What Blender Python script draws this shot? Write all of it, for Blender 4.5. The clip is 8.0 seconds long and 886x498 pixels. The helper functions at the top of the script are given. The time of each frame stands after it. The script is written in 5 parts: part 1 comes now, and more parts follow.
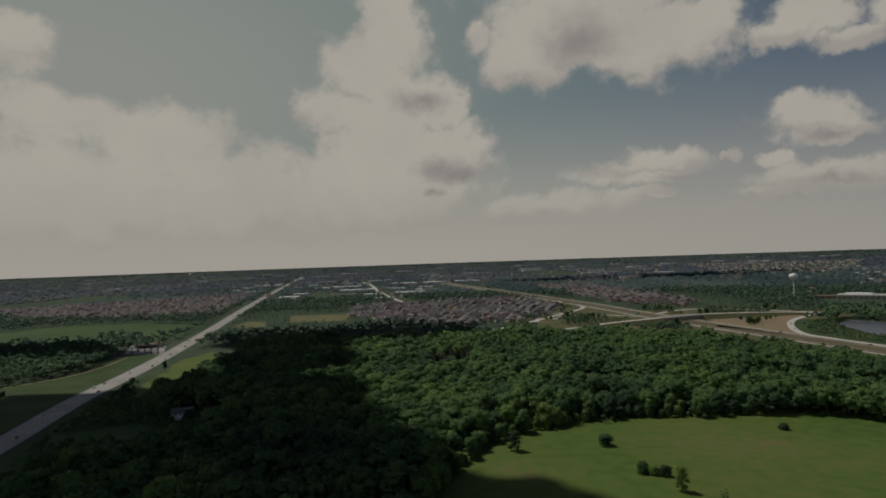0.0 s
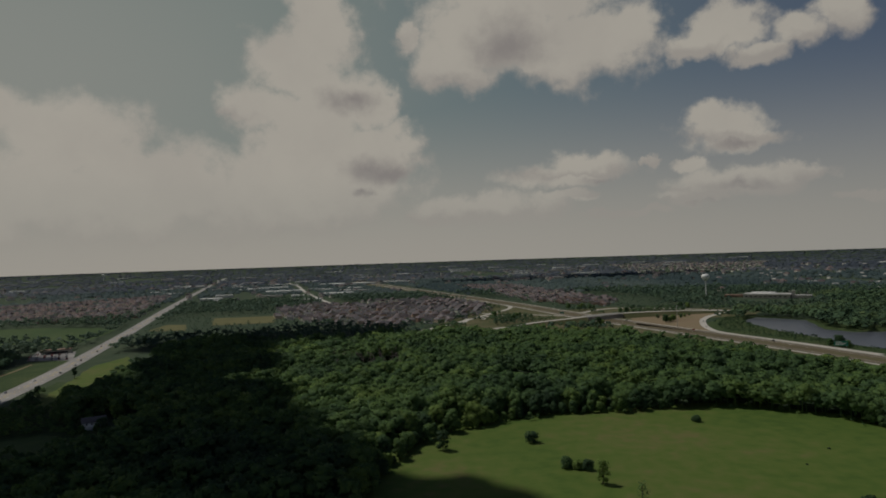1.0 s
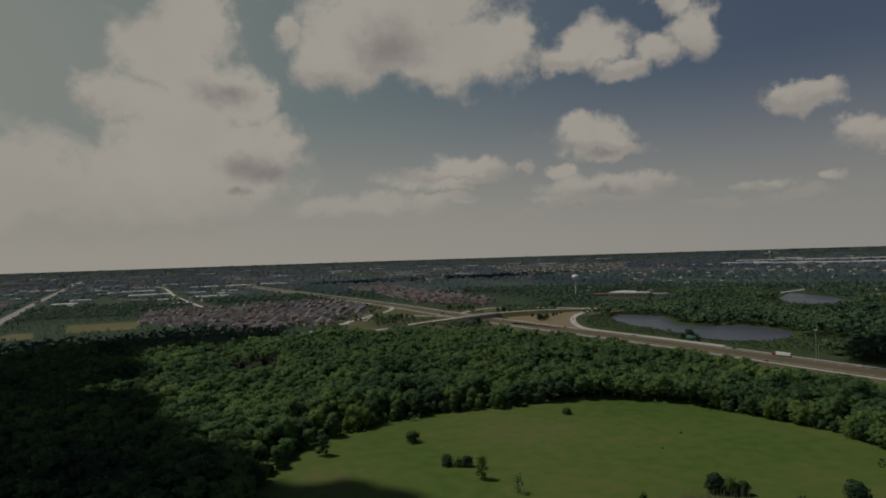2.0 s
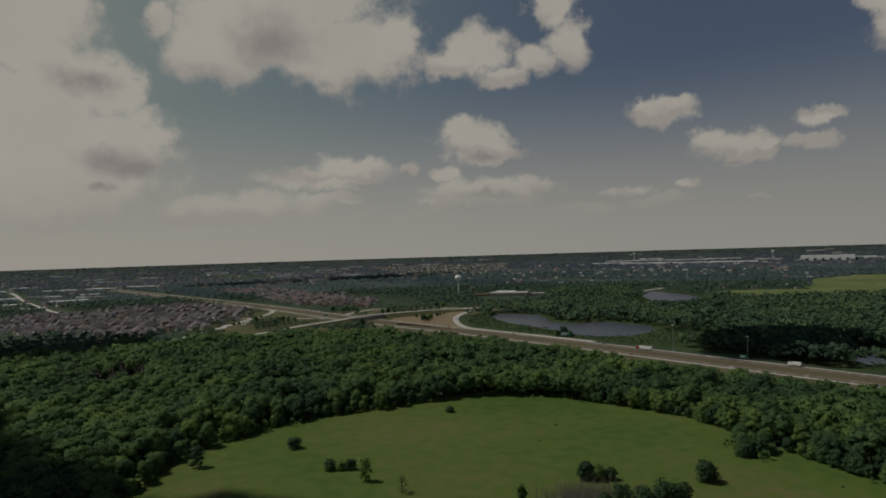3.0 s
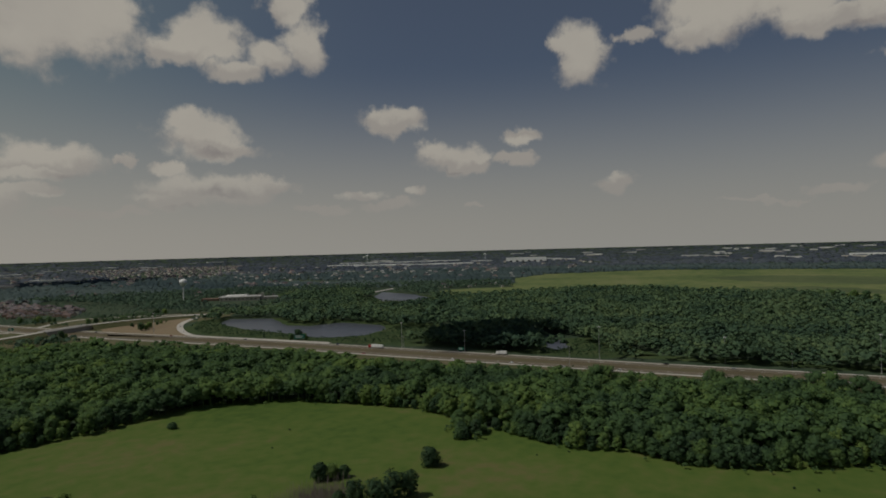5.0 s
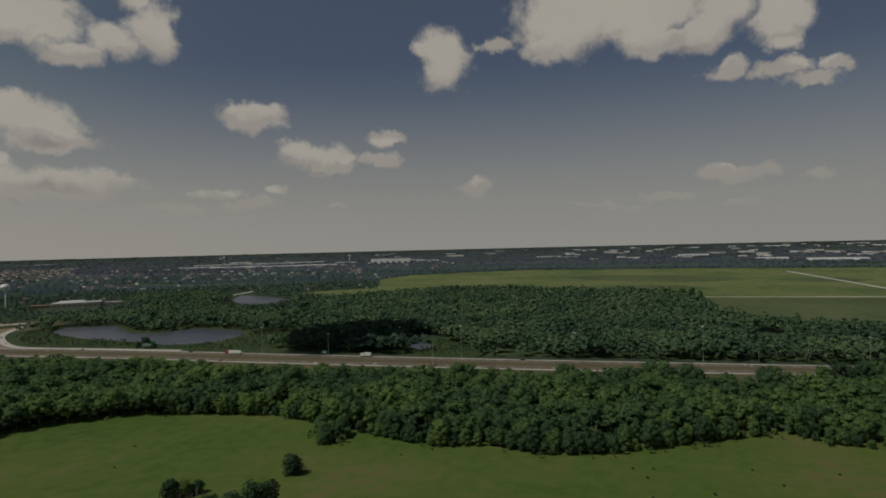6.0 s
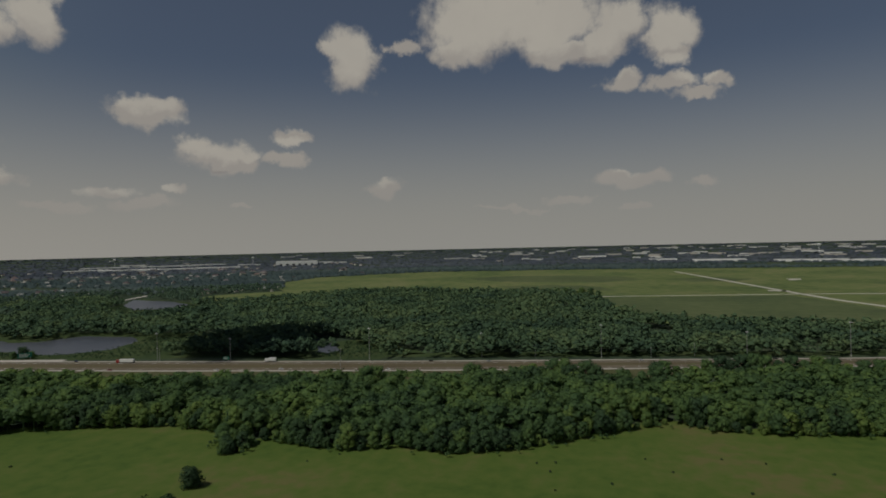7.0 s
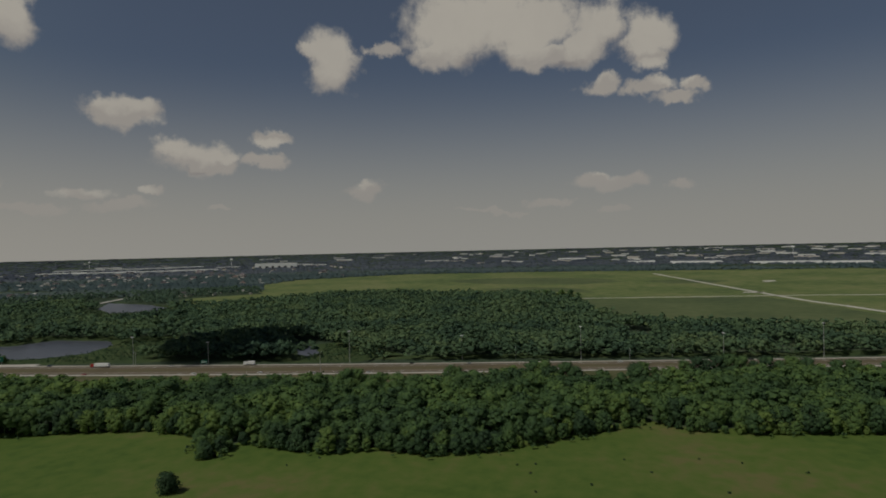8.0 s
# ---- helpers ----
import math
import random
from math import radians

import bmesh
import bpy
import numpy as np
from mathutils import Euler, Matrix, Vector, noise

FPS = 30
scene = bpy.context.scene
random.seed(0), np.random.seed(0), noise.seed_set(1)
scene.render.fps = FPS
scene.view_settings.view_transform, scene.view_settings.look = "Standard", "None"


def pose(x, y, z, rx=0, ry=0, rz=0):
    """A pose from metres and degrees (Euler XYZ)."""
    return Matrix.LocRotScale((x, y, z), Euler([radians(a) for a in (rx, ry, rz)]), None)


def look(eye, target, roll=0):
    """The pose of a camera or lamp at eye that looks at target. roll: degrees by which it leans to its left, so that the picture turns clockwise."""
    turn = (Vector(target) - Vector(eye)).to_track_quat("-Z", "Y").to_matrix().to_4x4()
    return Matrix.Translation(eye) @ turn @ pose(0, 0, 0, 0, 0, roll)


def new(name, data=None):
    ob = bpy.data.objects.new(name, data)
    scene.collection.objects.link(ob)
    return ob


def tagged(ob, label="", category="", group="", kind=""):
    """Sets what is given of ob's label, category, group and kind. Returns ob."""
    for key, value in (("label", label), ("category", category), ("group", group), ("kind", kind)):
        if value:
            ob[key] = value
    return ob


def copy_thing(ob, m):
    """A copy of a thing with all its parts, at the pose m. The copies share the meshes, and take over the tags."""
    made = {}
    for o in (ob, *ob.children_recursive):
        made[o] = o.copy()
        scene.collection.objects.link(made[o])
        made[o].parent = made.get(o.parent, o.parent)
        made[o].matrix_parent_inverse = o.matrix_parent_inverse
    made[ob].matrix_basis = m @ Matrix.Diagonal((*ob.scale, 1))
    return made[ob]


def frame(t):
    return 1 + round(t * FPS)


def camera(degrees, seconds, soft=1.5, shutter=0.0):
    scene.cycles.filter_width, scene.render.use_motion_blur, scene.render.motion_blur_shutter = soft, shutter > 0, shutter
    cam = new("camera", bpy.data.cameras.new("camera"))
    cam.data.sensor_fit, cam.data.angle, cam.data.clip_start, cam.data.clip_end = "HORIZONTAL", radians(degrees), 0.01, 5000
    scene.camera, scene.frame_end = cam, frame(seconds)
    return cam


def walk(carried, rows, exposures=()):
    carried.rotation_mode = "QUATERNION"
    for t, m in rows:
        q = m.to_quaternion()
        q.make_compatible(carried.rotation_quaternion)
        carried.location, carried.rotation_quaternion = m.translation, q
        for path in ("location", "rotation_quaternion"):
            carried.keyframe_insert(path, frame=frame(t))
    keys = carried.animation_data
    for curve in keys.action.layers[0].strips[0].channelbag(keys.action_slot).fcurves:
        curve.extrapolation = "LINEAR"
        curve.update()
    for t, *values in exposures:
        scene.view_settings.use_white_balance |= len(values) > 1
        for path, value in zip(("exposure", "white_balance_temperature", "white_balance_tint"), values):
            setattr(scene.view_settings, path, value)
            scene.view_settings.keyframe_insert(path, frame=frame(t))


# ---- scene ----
# A drone hangs 110 m over a meadow and turns to the right.
EYE_HEIGHT = 110.0
cam = camera(71.36, 8.0, 1.8)
TURNS = [(0.0, 0.0, 0.99, 1.97), (0.5, -2.62, 0.94, 1.92), (1.0, -6.55, 0.84, 1.86), (1.5, -12.05, 0.73, 1.85),
         (3.0, -28.18, 0.39, 1.75), (3.5, -34.11, 0.26, 1.75), (4.0, -40.39, 0.12, 1.68), (4.5, -46.48, 0.01, 1.58),
         (6.0, -64.95, -0.27, 1.37), (6.5, -71.01, -0.33, 1.34), (7.0, -73.44, -0.29, 1.31), (7.5, -74.53, -0.22, 1.31),
         (8.0, -75.24, -0.12, 1.31)]
EXPOSURES = ((0.0, -1.24), (1.0, -1.38), (1.5, -1.43), (3.5, -1.40), (8.0, -1.36))
walk(cam, [(t, pose(0, 0, EYE_HEIGHT, 90 + up, lean, turn)) for t, turn, up, lean in TURNS],
     exposures=EXPOSURES)

# ---- sky, clouds and sun ----
SUN_AZIMUTH, SUN_HEIGHT = -50.0, 56.0      # degrees clockwise from +y, and above the horizon
world = bpy.data.worlds.new("sky")
scene.world = world
world.use_nodes = True
wn, wl = world.node_tree.nodes, world.node_tree.links
wn.clear()


def wnode(kind, **settings):
    n = wn.new(kind)
    for k, v in settings.items():
        if k == "operation":
            n.operation = v
        elif k == "data_type":
            n.data_type = v
        elif k == "blend_type":
            n.blend_type = v
        elif k == "interpolation_type":
            n.interpolation_type = v
    return n


def wmath(op, a, b=None, c=None):
    n = wnode("ShaderNodeMath", operation=op)
    for i, v in enumerate((a, b, c)):
        if v is None:
            continue
        if isinstance(v, (int, float)):
            n.inputs[i].default_value = v
        else:
            wl.new(v, n.inputs[i])
    return n.outputs[0]


def wvec(op, a, b=None, c=None):
    n = wnode("ShaderNodeVectorMath", operation=op)
    for i, v in enumerate((a, b, c)):
        if v is None:
            continue
        if isinstance(v, tuple):
            n.inputs[i].default_value = v
        else:
            wl.new(v, n.inputs[i])
    return n.outputs["Value"] if op == "LENGTH" else n.outputs["Vector"]


def wramp(value, lo, hi, out_lo=0.0, out_hi=1.0):
    n = wnode("ShaderNodeMapRange", interpolation_type="SMOOTHSTEP")
    wl.new(value, n.inputs["Value"])
    for key, v in (("From Min", lo), ("From Max", hi), ("To Min", out_lo), ("To Max", out_hi)):
        n.inputs[key].default_value = v
    return n.outputs[0]


def wmix(fac, a, b):
    n = wnode("ShaderNodeMix", data_type="RGBA")
    for socket, v in ((n.inputs[0], fac), (n.inputs[6], a), (n.inputs[7], b)):
        if isinstance(v, tuple):
            socket.default_value = (*v, 1)
        elif isinstance(v, float):
            socket.default_value = v
        else:
            wl.new(v, socket)
    return n.outputs[2]


def wnoise(vector, scale, detail, rough=0.55):
    n = wnode("ShaderNodeTexNoise")
    wl.new(vector, n.inputs["Vector"])
    n.inputs["Scale"].default_value, n.inputs["Detail"].default_value, n.inputs["Roughness"].default_value = scale, detail, rough
    return n


way = wnode("ShaderNodeTexCoord").outputs["Generated"]
sep = wnode("ShaderNodeSeparateXYZ")
wl.new(way, sep.inputs[0])
azimuth = wmath("MULTIPLY", wmath("ARCTAN2", sep.outputs[0], sep.outputs[1]), 57.2958)
height = wmath("MULTIPLY", wmath("ARCSINE", sep.outputs[2]), 57.2958)
comb = wnode("ShaderNodeCombineXYZ")
wl.new(azimuth, comb.inputs[0])
wl.new(height, comb.inputs[1])
broad = wvec("SUBTRACT", wnoise(way, 7.0, 3.0).outputs["Color"], (0.5, 0.5, 0.5))
ragged = wvec("SUBTRACT", wnoise(way, 26.0, 5.0, 0.6).outputs["Color"], (0.5, 0.5, 0.5))
where = wvec("MULTIPLY_ADD", ragged, (3.6, 2.2, 0.0), wvec("MULTIPLY_ADD", broad, (4.0, 2.6, 0.0), comb.outputs[0]))
fine_noise = wmath("SUBTRACT", wnoise(way, 17.0, 9.0, 0.6).outputs["Fac"], 0.5)
soft_noise = wnoise(way, 6.0, 6.0, 0.6).outputs["Fac"]

sky = wnode("ShaderNodeTexSky")
sky.sky_type, sky.sun_disc = "NISHITA", False
sky.sun_elevation, sky.sun_rotation = radians(SUN_HEIGHT), radians(SUN_AZIMUTH)
sky.air_density, sky.dust_density, sky.ozone_density = 1.0, 1.0, 1.5
overhead = wmath("MULTIPLY", wramp(height, 24.0, 50.0, 1.0, 0.42), 0.066)
scaled = wnode("ShaderNodeVectorMath", operation="SCALE")
wl.new(wvec("MULTIPLY", sky.outputs[0], (1.0, 1.03, 1.16)), scaled.inputs[0])
wl.new(overhead, scaled.inputs["Scale"])
deep = wmix(wramp(height, 24.0, 50.0), scaled.outputs[0], wvec("MULTIPLY", scaled.outputs[0], (0.68, 0.93, 1.55)))
clear = wmix(wramp(height, 24.0, 45.0, 0.25, 0.05), deep, (0.27, 0.295, 0.29))
blue = wmix(wmath("MULTIPLY", wramp(azimuth, 50.0, -12.0, 0.0, 0.88), wramp(height, 42.0, 24.0)), clear, (0.37, 0.48, 0.445))
nearness = {"cloud": None, "shade": None, "below": None}
lower = wvec("ADD", where, (0.0, -1.3, 0.0))
layer = "cloud"


def puff(az, el, wide, high):
    """One lobe of a cloud, by its direction and half sizes in degrees."""
    for key, at in ((layer, where), ("below", lower)):
        if key == "below" and layer == "shade":
            continue
        d = wvec("LENGTH", wvec("MULTIPLY_ADD", at, (1 / wide, 1 / high, 0.0), (-az / wide, -el / high, 0.0)))
        was = nearness[key]
        nearness[key] = d if was is None else wmath("MINIMUM", was, d)


puff(-4.2, 20.3, 3.7, 4.4)
puff(-6.4, 17.0, 4.2, 3.5)
puff(-9.1, 13.6, 3.5, 2.3)
puff(-6.3, 12.3, 3.6, 2.8)
puff(-11.2, 13.3, 2.0, 0.9)
puff(-2.9, 14.0, 4.6, 3.1)
puff(-4.6, 10.0, 6.7, 3.6)
puff(0.1, 9.9, 3.9, 2.6)
puff(-7.3, 6.5, 10.4, 3.6)
puff(-24.1, 10.5, 5.6, 3.3)
puff(-17.8, 6.3, 12.9, 4.0)
puff(-31.6, 6.2, 11.9, 4.5)
puff(-32.2, 12.2, 4.9, 2.5)
puff(-34.3, 17.1, 3.0, 2.1)
puff(12.0, 19.9, 8.2, 3.9)
puff(19.3, 18.2, 7.0, 3.3)
puff(8.3, 16.9, 4.5, 2.0)
puff(23.0, 18.5, 3.6, 2.2)
puff(3.7, 20.1, 1.2, 1.5)
puff(14.1, 23.3, 9.3, 3.7)
puff(-3.5, 24.8, 2.8, 2.8)
puff(31.9, 18.1, 3.5, 2.0)
puff(29.7, 16.7, 2.5, 1.2)
puff(34.6, 15.7, 2.3, 1.1)
puff(37.4, 17.0, 2.6, 1.5)
puff(40.6, 18.8, 2.2, 2.2)
puff(38.6, 21.4, 2.1, 1.8)
puff(31.3, 10.0, 3.2, 2.0)
puff(30.8, 11.0, 2.1, 1.3)
puff(32.6, 8.7, 3.1, 0.9)
puff(20.0, 7.6, 4.3, 1.4)
puff(18.8, 7.1, 5.5, 1.0)
puff(48.1, 11.7, 2.8, 1.1)
puff(49.4, 12.1, 2.0, 0.9)
puff(53.4, 8.1, 3.1, 1.3)
puff(52.0, 8.9, 1.7, 1.1)
puff(55.0, 7.5, 2.2, 0.7)
puff(59.7, 10.1, 1.7, 0.7)
puff(59.4, 8.2, 1.8, 0.6)
puff(32.2, 5.3, 5.7, 1.3)
puff(37.2, 5.7, 2.3, 0.9)
puff(28.8, 4.7, 3.1, 0.9)
puff(0.8, 9.9, 4.1, 2.4)
puff(-0.2, 14.0, 2.7, 2.3)
puff(18.7, 5.3, 2.5, 0.5)
puff(41.3, 3.8, 2.6, 0.4)
puff(44.7, 5.0, 1.8, 0.5)
puff(47.4, 4.0, 2.3, 0.5)
puff(49.9, 5.3, 0.9, 0.4)
puff(55.3, 4.1, 1.1, 0.2)
puff(68.6, 5.7, 1.8, 0.8)
puff(23.1, 3.5, 4.1, 0.4)
puff(10.3, 4.3, 7.1, 1.4)
puff(25.3, 7.8, 0.8, 0.5)
puff(28.4, 7.1, 1.5, 0.6)
for lobe in ((76.6, 19.8, 4.5, 3.1), (80.2, 20.5, 4.7, 2.5), (74.9, 17.5, 2.2, 1.4), (83.8, 19.4, 4.1, 2.6), (84.8, 16.8, 2.6, 1.1), (87.8, 17.2, 2.4, 1.7), (89.8, 18.6, 2.2, 2.1),
             (93.4, 17.4, 2.5, 2.2), (93.6, 15.6, 1.7, 1.0), (89.6, 13.8, 1.7, 0.8), (93.6, 13.4, 2.0, 0.7), (95.9, 12.5, 1.9, 0.5), (97.4, 13.3, 1.1, 0.6), (70.3, 17.8, 1.5, 0.6),
             (88.9, 18.0, 2.4, 1.9), (65.5, 16.8, 2.5, 2.4), (64.2, 17.2, 1.6, 1.2)):
    puff(*lobe)
puff(68.3, 5.7, 1.8, 0.7)
puff(90.4, 5.7, 3.2, 0.7)
puff(96.4, 4.8, 1.2, 0.4)
puff(84.8, 3.6, 2.0, 0.4)
puff(80.2, 3.1, 3.1, 0.2)
puff(90.3, 3.1, 1.5, 0.3)
layer = "shade"
puff(0.6, 8.3, 2.9, 1.2)
puff(-1.6, 14.2, 2.3, 1.1)
puff(-0.8, 6.3, 1.3, 0.4)
puff(22.3, 6.4, 1.7, 0.7)
puff(13.0, 18.5, 3.5, 2.5)
puff(32.6, 5.0, 4.4, 0.7)
puff(1.9, 8.2, 2.9, 1.0)
puff(32.1, 8.4, 2.6, 0.5)
puff(80.6, 16.6, 4.0, 0.9)
puff(86.8, 15.9, 2.7, 0.6)
puff(53.2, 7.2, 2.5, 0.4)
puff(21.7, 6.5, 2.3, 0.6)
puff(30.9, 4.0, 4.7, 0.5)
cloud_edge = wmath("MULTIPLY_ADD", fine_noise, 1.7, nearness["cloud"])
cover = wramp(cloud_edge, 1.32, 0.66)
under = wramp(wmath("MULTIPLY_ADD", fine_noise, 1.6, nearness["shade"]), 1.5, -0.2, 0.0, 0.75)
base = wramp(wmath("MULTIPLY_ADD", fine_noise, 1.0, nearness["below"]), 0.75, 1.45, 0.0, 0.38)
haze = wmath("MAXIMUM", wramp(height, 17.0, -1.0, 0.0, 1.0), wmath("MULTIPLY", wramp(azimuth, 20.0, -30.0, 0.0, 0.5), wramp(height, 42.0, 14.0)))
HAZE, WHITE, UNDERSIDE = (0.80, 0.75, 0.66), (0.92, 0.86, 0.75), (0.43, 0.39, 0.39)
lit = wmix(wramp(soft_noise, 0.35, 0.7, 0.0, 0.25), WHITE, (0.67, 0.62, 0.57))
puffy = wmix(wmath("MAXIMUM", under, base), lit, UNDERSIDE)
airy = wmix(haze, blue, wmix(wramp(azimuth, -15.0, 75.0), HAZE, (0.65, 0.635, 0.58)))
clouded = wmix(wmath("MULTIPLY", cover, wramp(height, -0.5, 9.0, 0.25, 1.0)), airy, puffy)
back = wnode("ShaderNodeBackground")
wl.new(clouded, back.inputs["Color"])
back.inputs["Strength"].default_value = 1.0
out = wnode("ShaderNodeOutputWorld")
wl.new(back.outputs[0], out.inputs[0])

sun = new("sun", bpy.data.lights.new("sun", "SUN"))
sun.data.energy, sun.data.angle, sun.data.color = 5.0, radians(0.6), (1.0, 0.97, 0.88)
sa, sh = radians(SUN_AZIMUTH), radians(SUN_HEIGHT)
SUN_WAY = Vector((math.sin(sa) * math.cos(sh), math.cos(sa) * math.cos(sh), math.sin(sh)))
sun.matrix_world = look(SUN_WAY * 900, (0, 0, 0))

# ---- materials ----
def material(name, colours, rough=0.8, scale=(0.05, 0.9), bump=0.0, metal=0.0, per_thing=0.0, spec=0.3, translucent=0.0, per_leaf=0.0, per_tree=0.0, contrast=1.0):
    """A surface whose colour drifts between the given colours at a broad and a fine size (1 / scale metres)."""
    m = bpy.data.materials.new(name)
    m.use_nodes = True
    n, l = m.node_tree.nodes, m.node_tree.links
    n.clear()
    geo = n.new("ShaderNodeNewGeometry")
    coarse, fine = n.new("ShaderNodeTexNoise"), n.new("ShaderNodeTexNoise")
    for tex, s, d in ((coarse, scale[0], 4.0), (fine, scale[1], 6.0)):
        l.new(geo.outputs["Position"], tex.inputs["Vector"])
        tex.inputs["Scale"].default_value, tex.inputs["Detail"].default_value = s, d
    mix = n.new("ShaderNodeMath")
    mix.operation = "MULTIPLY_ADD"
    l.new(fine.outputs["Fac"], mix.inputs[0])
    mix.inputs[1].default_value = 1.0 * contrast
    half = n.new("ShaderNodeMath")
    half.operation = "MULTIPLY_ADD"
    l.new(coarse.outputs["Fac"], half.inputs[0])
    half.inputs[2].default_value = 0.5 - 0.5 * 2.3 * contrast
    half.inputs[1].default_value = 1.3 * contrast
    l.new(half.outputs[0], mix.inputs[2])
    value = mix.outputs[0]
    for amount, source in ((per_thing, "thing"), (per_leaf, "leaf"), (per_tree, "tree")):
        if amount:
            if source == "thing":
                rnd = n.new("ShaderNodeObjectInfo").outputs["Random"]
            elif source == "leaf":
                rnd = geo.outputs["Random Per Island"]
            else:
                tint = n.new("ShaderNodeAttribute")
                tint.attribute_name = "tint"
                rnd = tint.outputs["Fac"]
            add = n.new("ShaderNodeMath")
            add.operation = "MULTIPLY_ADD"
            shift = n.new("ShaderNodeMath")
            shift.operation = "SUBTRACT"
            l.new(rnd, shift.inputs[0])
            shift.inputs[1].default_value = 0.5
            l.new(shift.outputs[0], add.inputs[0])
            add.inputs[1].default_value = amount
            l.new(value, add.inputs[2])
            value = add.outputs[0]
    ramp = n.new("ShaderNodeValToRGB")
    el = ramp.color_ramp.elements
    k = len(colours)
    while len(el) < k:
        el.new(0.5)
    for i, c in enumerate(colours):
        el[i].position = 0.12 + 0.76 * i / max(1, k - 1)
        el[i].color = (*c, 1)
    l.new(value, ramp.inputs[0])
    bsdf = n.new("ShaderNodeBsdfPrincipled")
    l.new(ramp.outputs[0], bsdf.inputs["Base Color"])
    bsdf.inputs["Roughness"].default_value, bsdf.inputs["Metallic"].default_value = rough, metal
    bsdf.inputs["Specular IOR Level"].default_value = spec
    if bump:
        b = n.new("ShaderNodeBump")
        b.inputs["Strength"].default_value, b.inputs["Distance"].default_value = 1.0, bump
        l.new(fine.outputs["Fac"], b.inputs["Height"])
        l.new(b.outputs[0], bsdf.inputs["Normal"])
    o = n.new("ShaderNodeOutputMaterial")
    surface = bsdf.outputs[0]
    if translucent:
        t = n.new("ShaderNodeBsdfTranslucent")
        l.new(ramp.outputs[0], t.inputs["Color"])
        both = n.new("ShaderNodeMixShader")
        both.inputs[0].default_value = translucent
        l.new(surface, both.inputs[1])
        l.new(t.outputs[0], both.inputs[2])
        surface = both.outputs[0]
    l.new(surface, o.inputs[0])
    return m


GREENS = [(0.057, 0.102, 0.053), (0.088, 0.154, 0.064), (0.130, 0.210, 0.071), (0.192, 0.272, 0.076)]
LEAF = material("broadleaf foliage", GREENS, 0.65, (0.014, 0.35), per_leaf=0.08, per_tree=0.46, translucent=0.46, spec=0.1, contrast=0.9)
LEAF_TREE = material("tree foliage", GREENS, 0.65, (0.014, 0.35), per_leaf=0.08, per_thing=0.75, translucent=0.46, spec=0.1, contrast=0.9)
LEAF_DARK = material("dark foliage", [(0.028, 0.054, 0.029), (0.042, 0.077, 0.037), (0.062, 0.106, 0.045)], 0.65, (0.06, 0.4), per_leaf=0.08, translucent=0.3, spec=0.1)
# green made paler and bluer: some distance haze mixed into the colour
LEAF_MID_HAZE = material("haze-tinted mid foliage", [(0.056, 0.096, 0.072), (0.082, 0.132, 0.086), (0.116, 0.172, 0.100)], 0.65, (0.01, 0.1), per_tree=0.5, translucent=0.3, spec=0.1, contrast=0.7)
# bluish grey put into the next two leaf colours as aerial haze
LEAF_FAR_HAZE = material("haze-tinted far foliage", [(0.052, 0.078, 0.082), (0.074, 0.104, 0.102), (0.106, 0.138, 0.126)], 0.7, (0.004, 0.05), per_tree=0.8, translucent=0.2, spec=0.05, contrast=0.5)
LEAF_RIM_HAZE = material("haze-tinted distant foliage", [(0.072, 0.086, 0.110), (0.094, 0.110, 0.132), (0.126, 0.142, 0.156)], 0.7, (0.001, 0.02), per_tree=0.8, translucent=0.2, spec=0.05, contrast=0.5)
LEAF_BACK = material("muted foliage", [(0.052, 0.092, 0.062), (0.078, 0.131, 0.074), (0.112, 0.172, 0.085), (0.156, 0.212, 0.096)], 0.7, (0.010, 0.3), per_tree=0.5, per_leaf=0.06, translucent=0.32, spec=0.05, contrast=0.9)
BARK = material("bark", [(0.05, 0.04, 0.03), (0.11, 0.09, 0.07)], 0.9, (0.5, 4.0))
DEAD = material("dry stems", [(0.110, 0.090, 0.080), (0.190, 0.160, 0.140)], 0.9, (0.2, 2.0))
SOIL = material("land", [(0.036, 0.056, 0.034), (0.048, 0.070, 0.040), (0.072, 0.090, 0.052)], 0.95, (0.004, 0.05), spec=0.1)
MEADOW_GRASS = material("meadow grass", [(0.060, 0.101, 0.021), (0.074, 0.116, 0.024), (0.086, 0.124, 0.027), (0.102, 0.127, 0.034), (0.128, 0.125, 0.045)], 0.9, (0.009, 0.11), bump=0.12, spec=0.1, contrast=1.2)
MEADOW_DARK = material("rough grass", [(0.034, 0.056, 0.022), (0.050, 0.076, 0.028), (0.075, 0.092, 0.038)], 0.95, (0.03, 0.3), spec=0.1, contrast=1.2)
PRAIRIE_GRASS = material("prairie grass", [(0.080, 0.112, 0.042), (0.116, 0.150, 0.052), (0.142, 0.168, 0.062), (0.172, 0.182, 0.078)], 0.9, (0.005, 0.04), spec=0.1, contrast=1.4)
CROP = material("crop green", [(0.040, 0.070, 0.026), (0.054, 0.088, 0.030), (0.070, 0.102, 0.036)], 0.9, (0.008, 0.1), spec=0.1)
PRAIRIE_DARK = material("darker olive prairie grass", [(0.070, 0.094, 0.044), (0.092, 0.116, 0.050), (0.118, 0.138, 0.062)], 0.95, (0.006, 0.05), spec=0.1, contrast=1.3)
VERGE = material("verge grass", [(0.062, 0.076, 0.030), (0.098, 0.098, 0.046), (0.150, 0.128, 0.074)], 0.9, (0.02, 0.3), spec=0.1, contrast=1.2)
DRY = material("dry grass", [(0.190, 0.140, 0.088), (0.240, 0.182, 0.115), (0.165, 0.150, 0.075)], 0.95, (0.02, 0.3), spec=0.1)
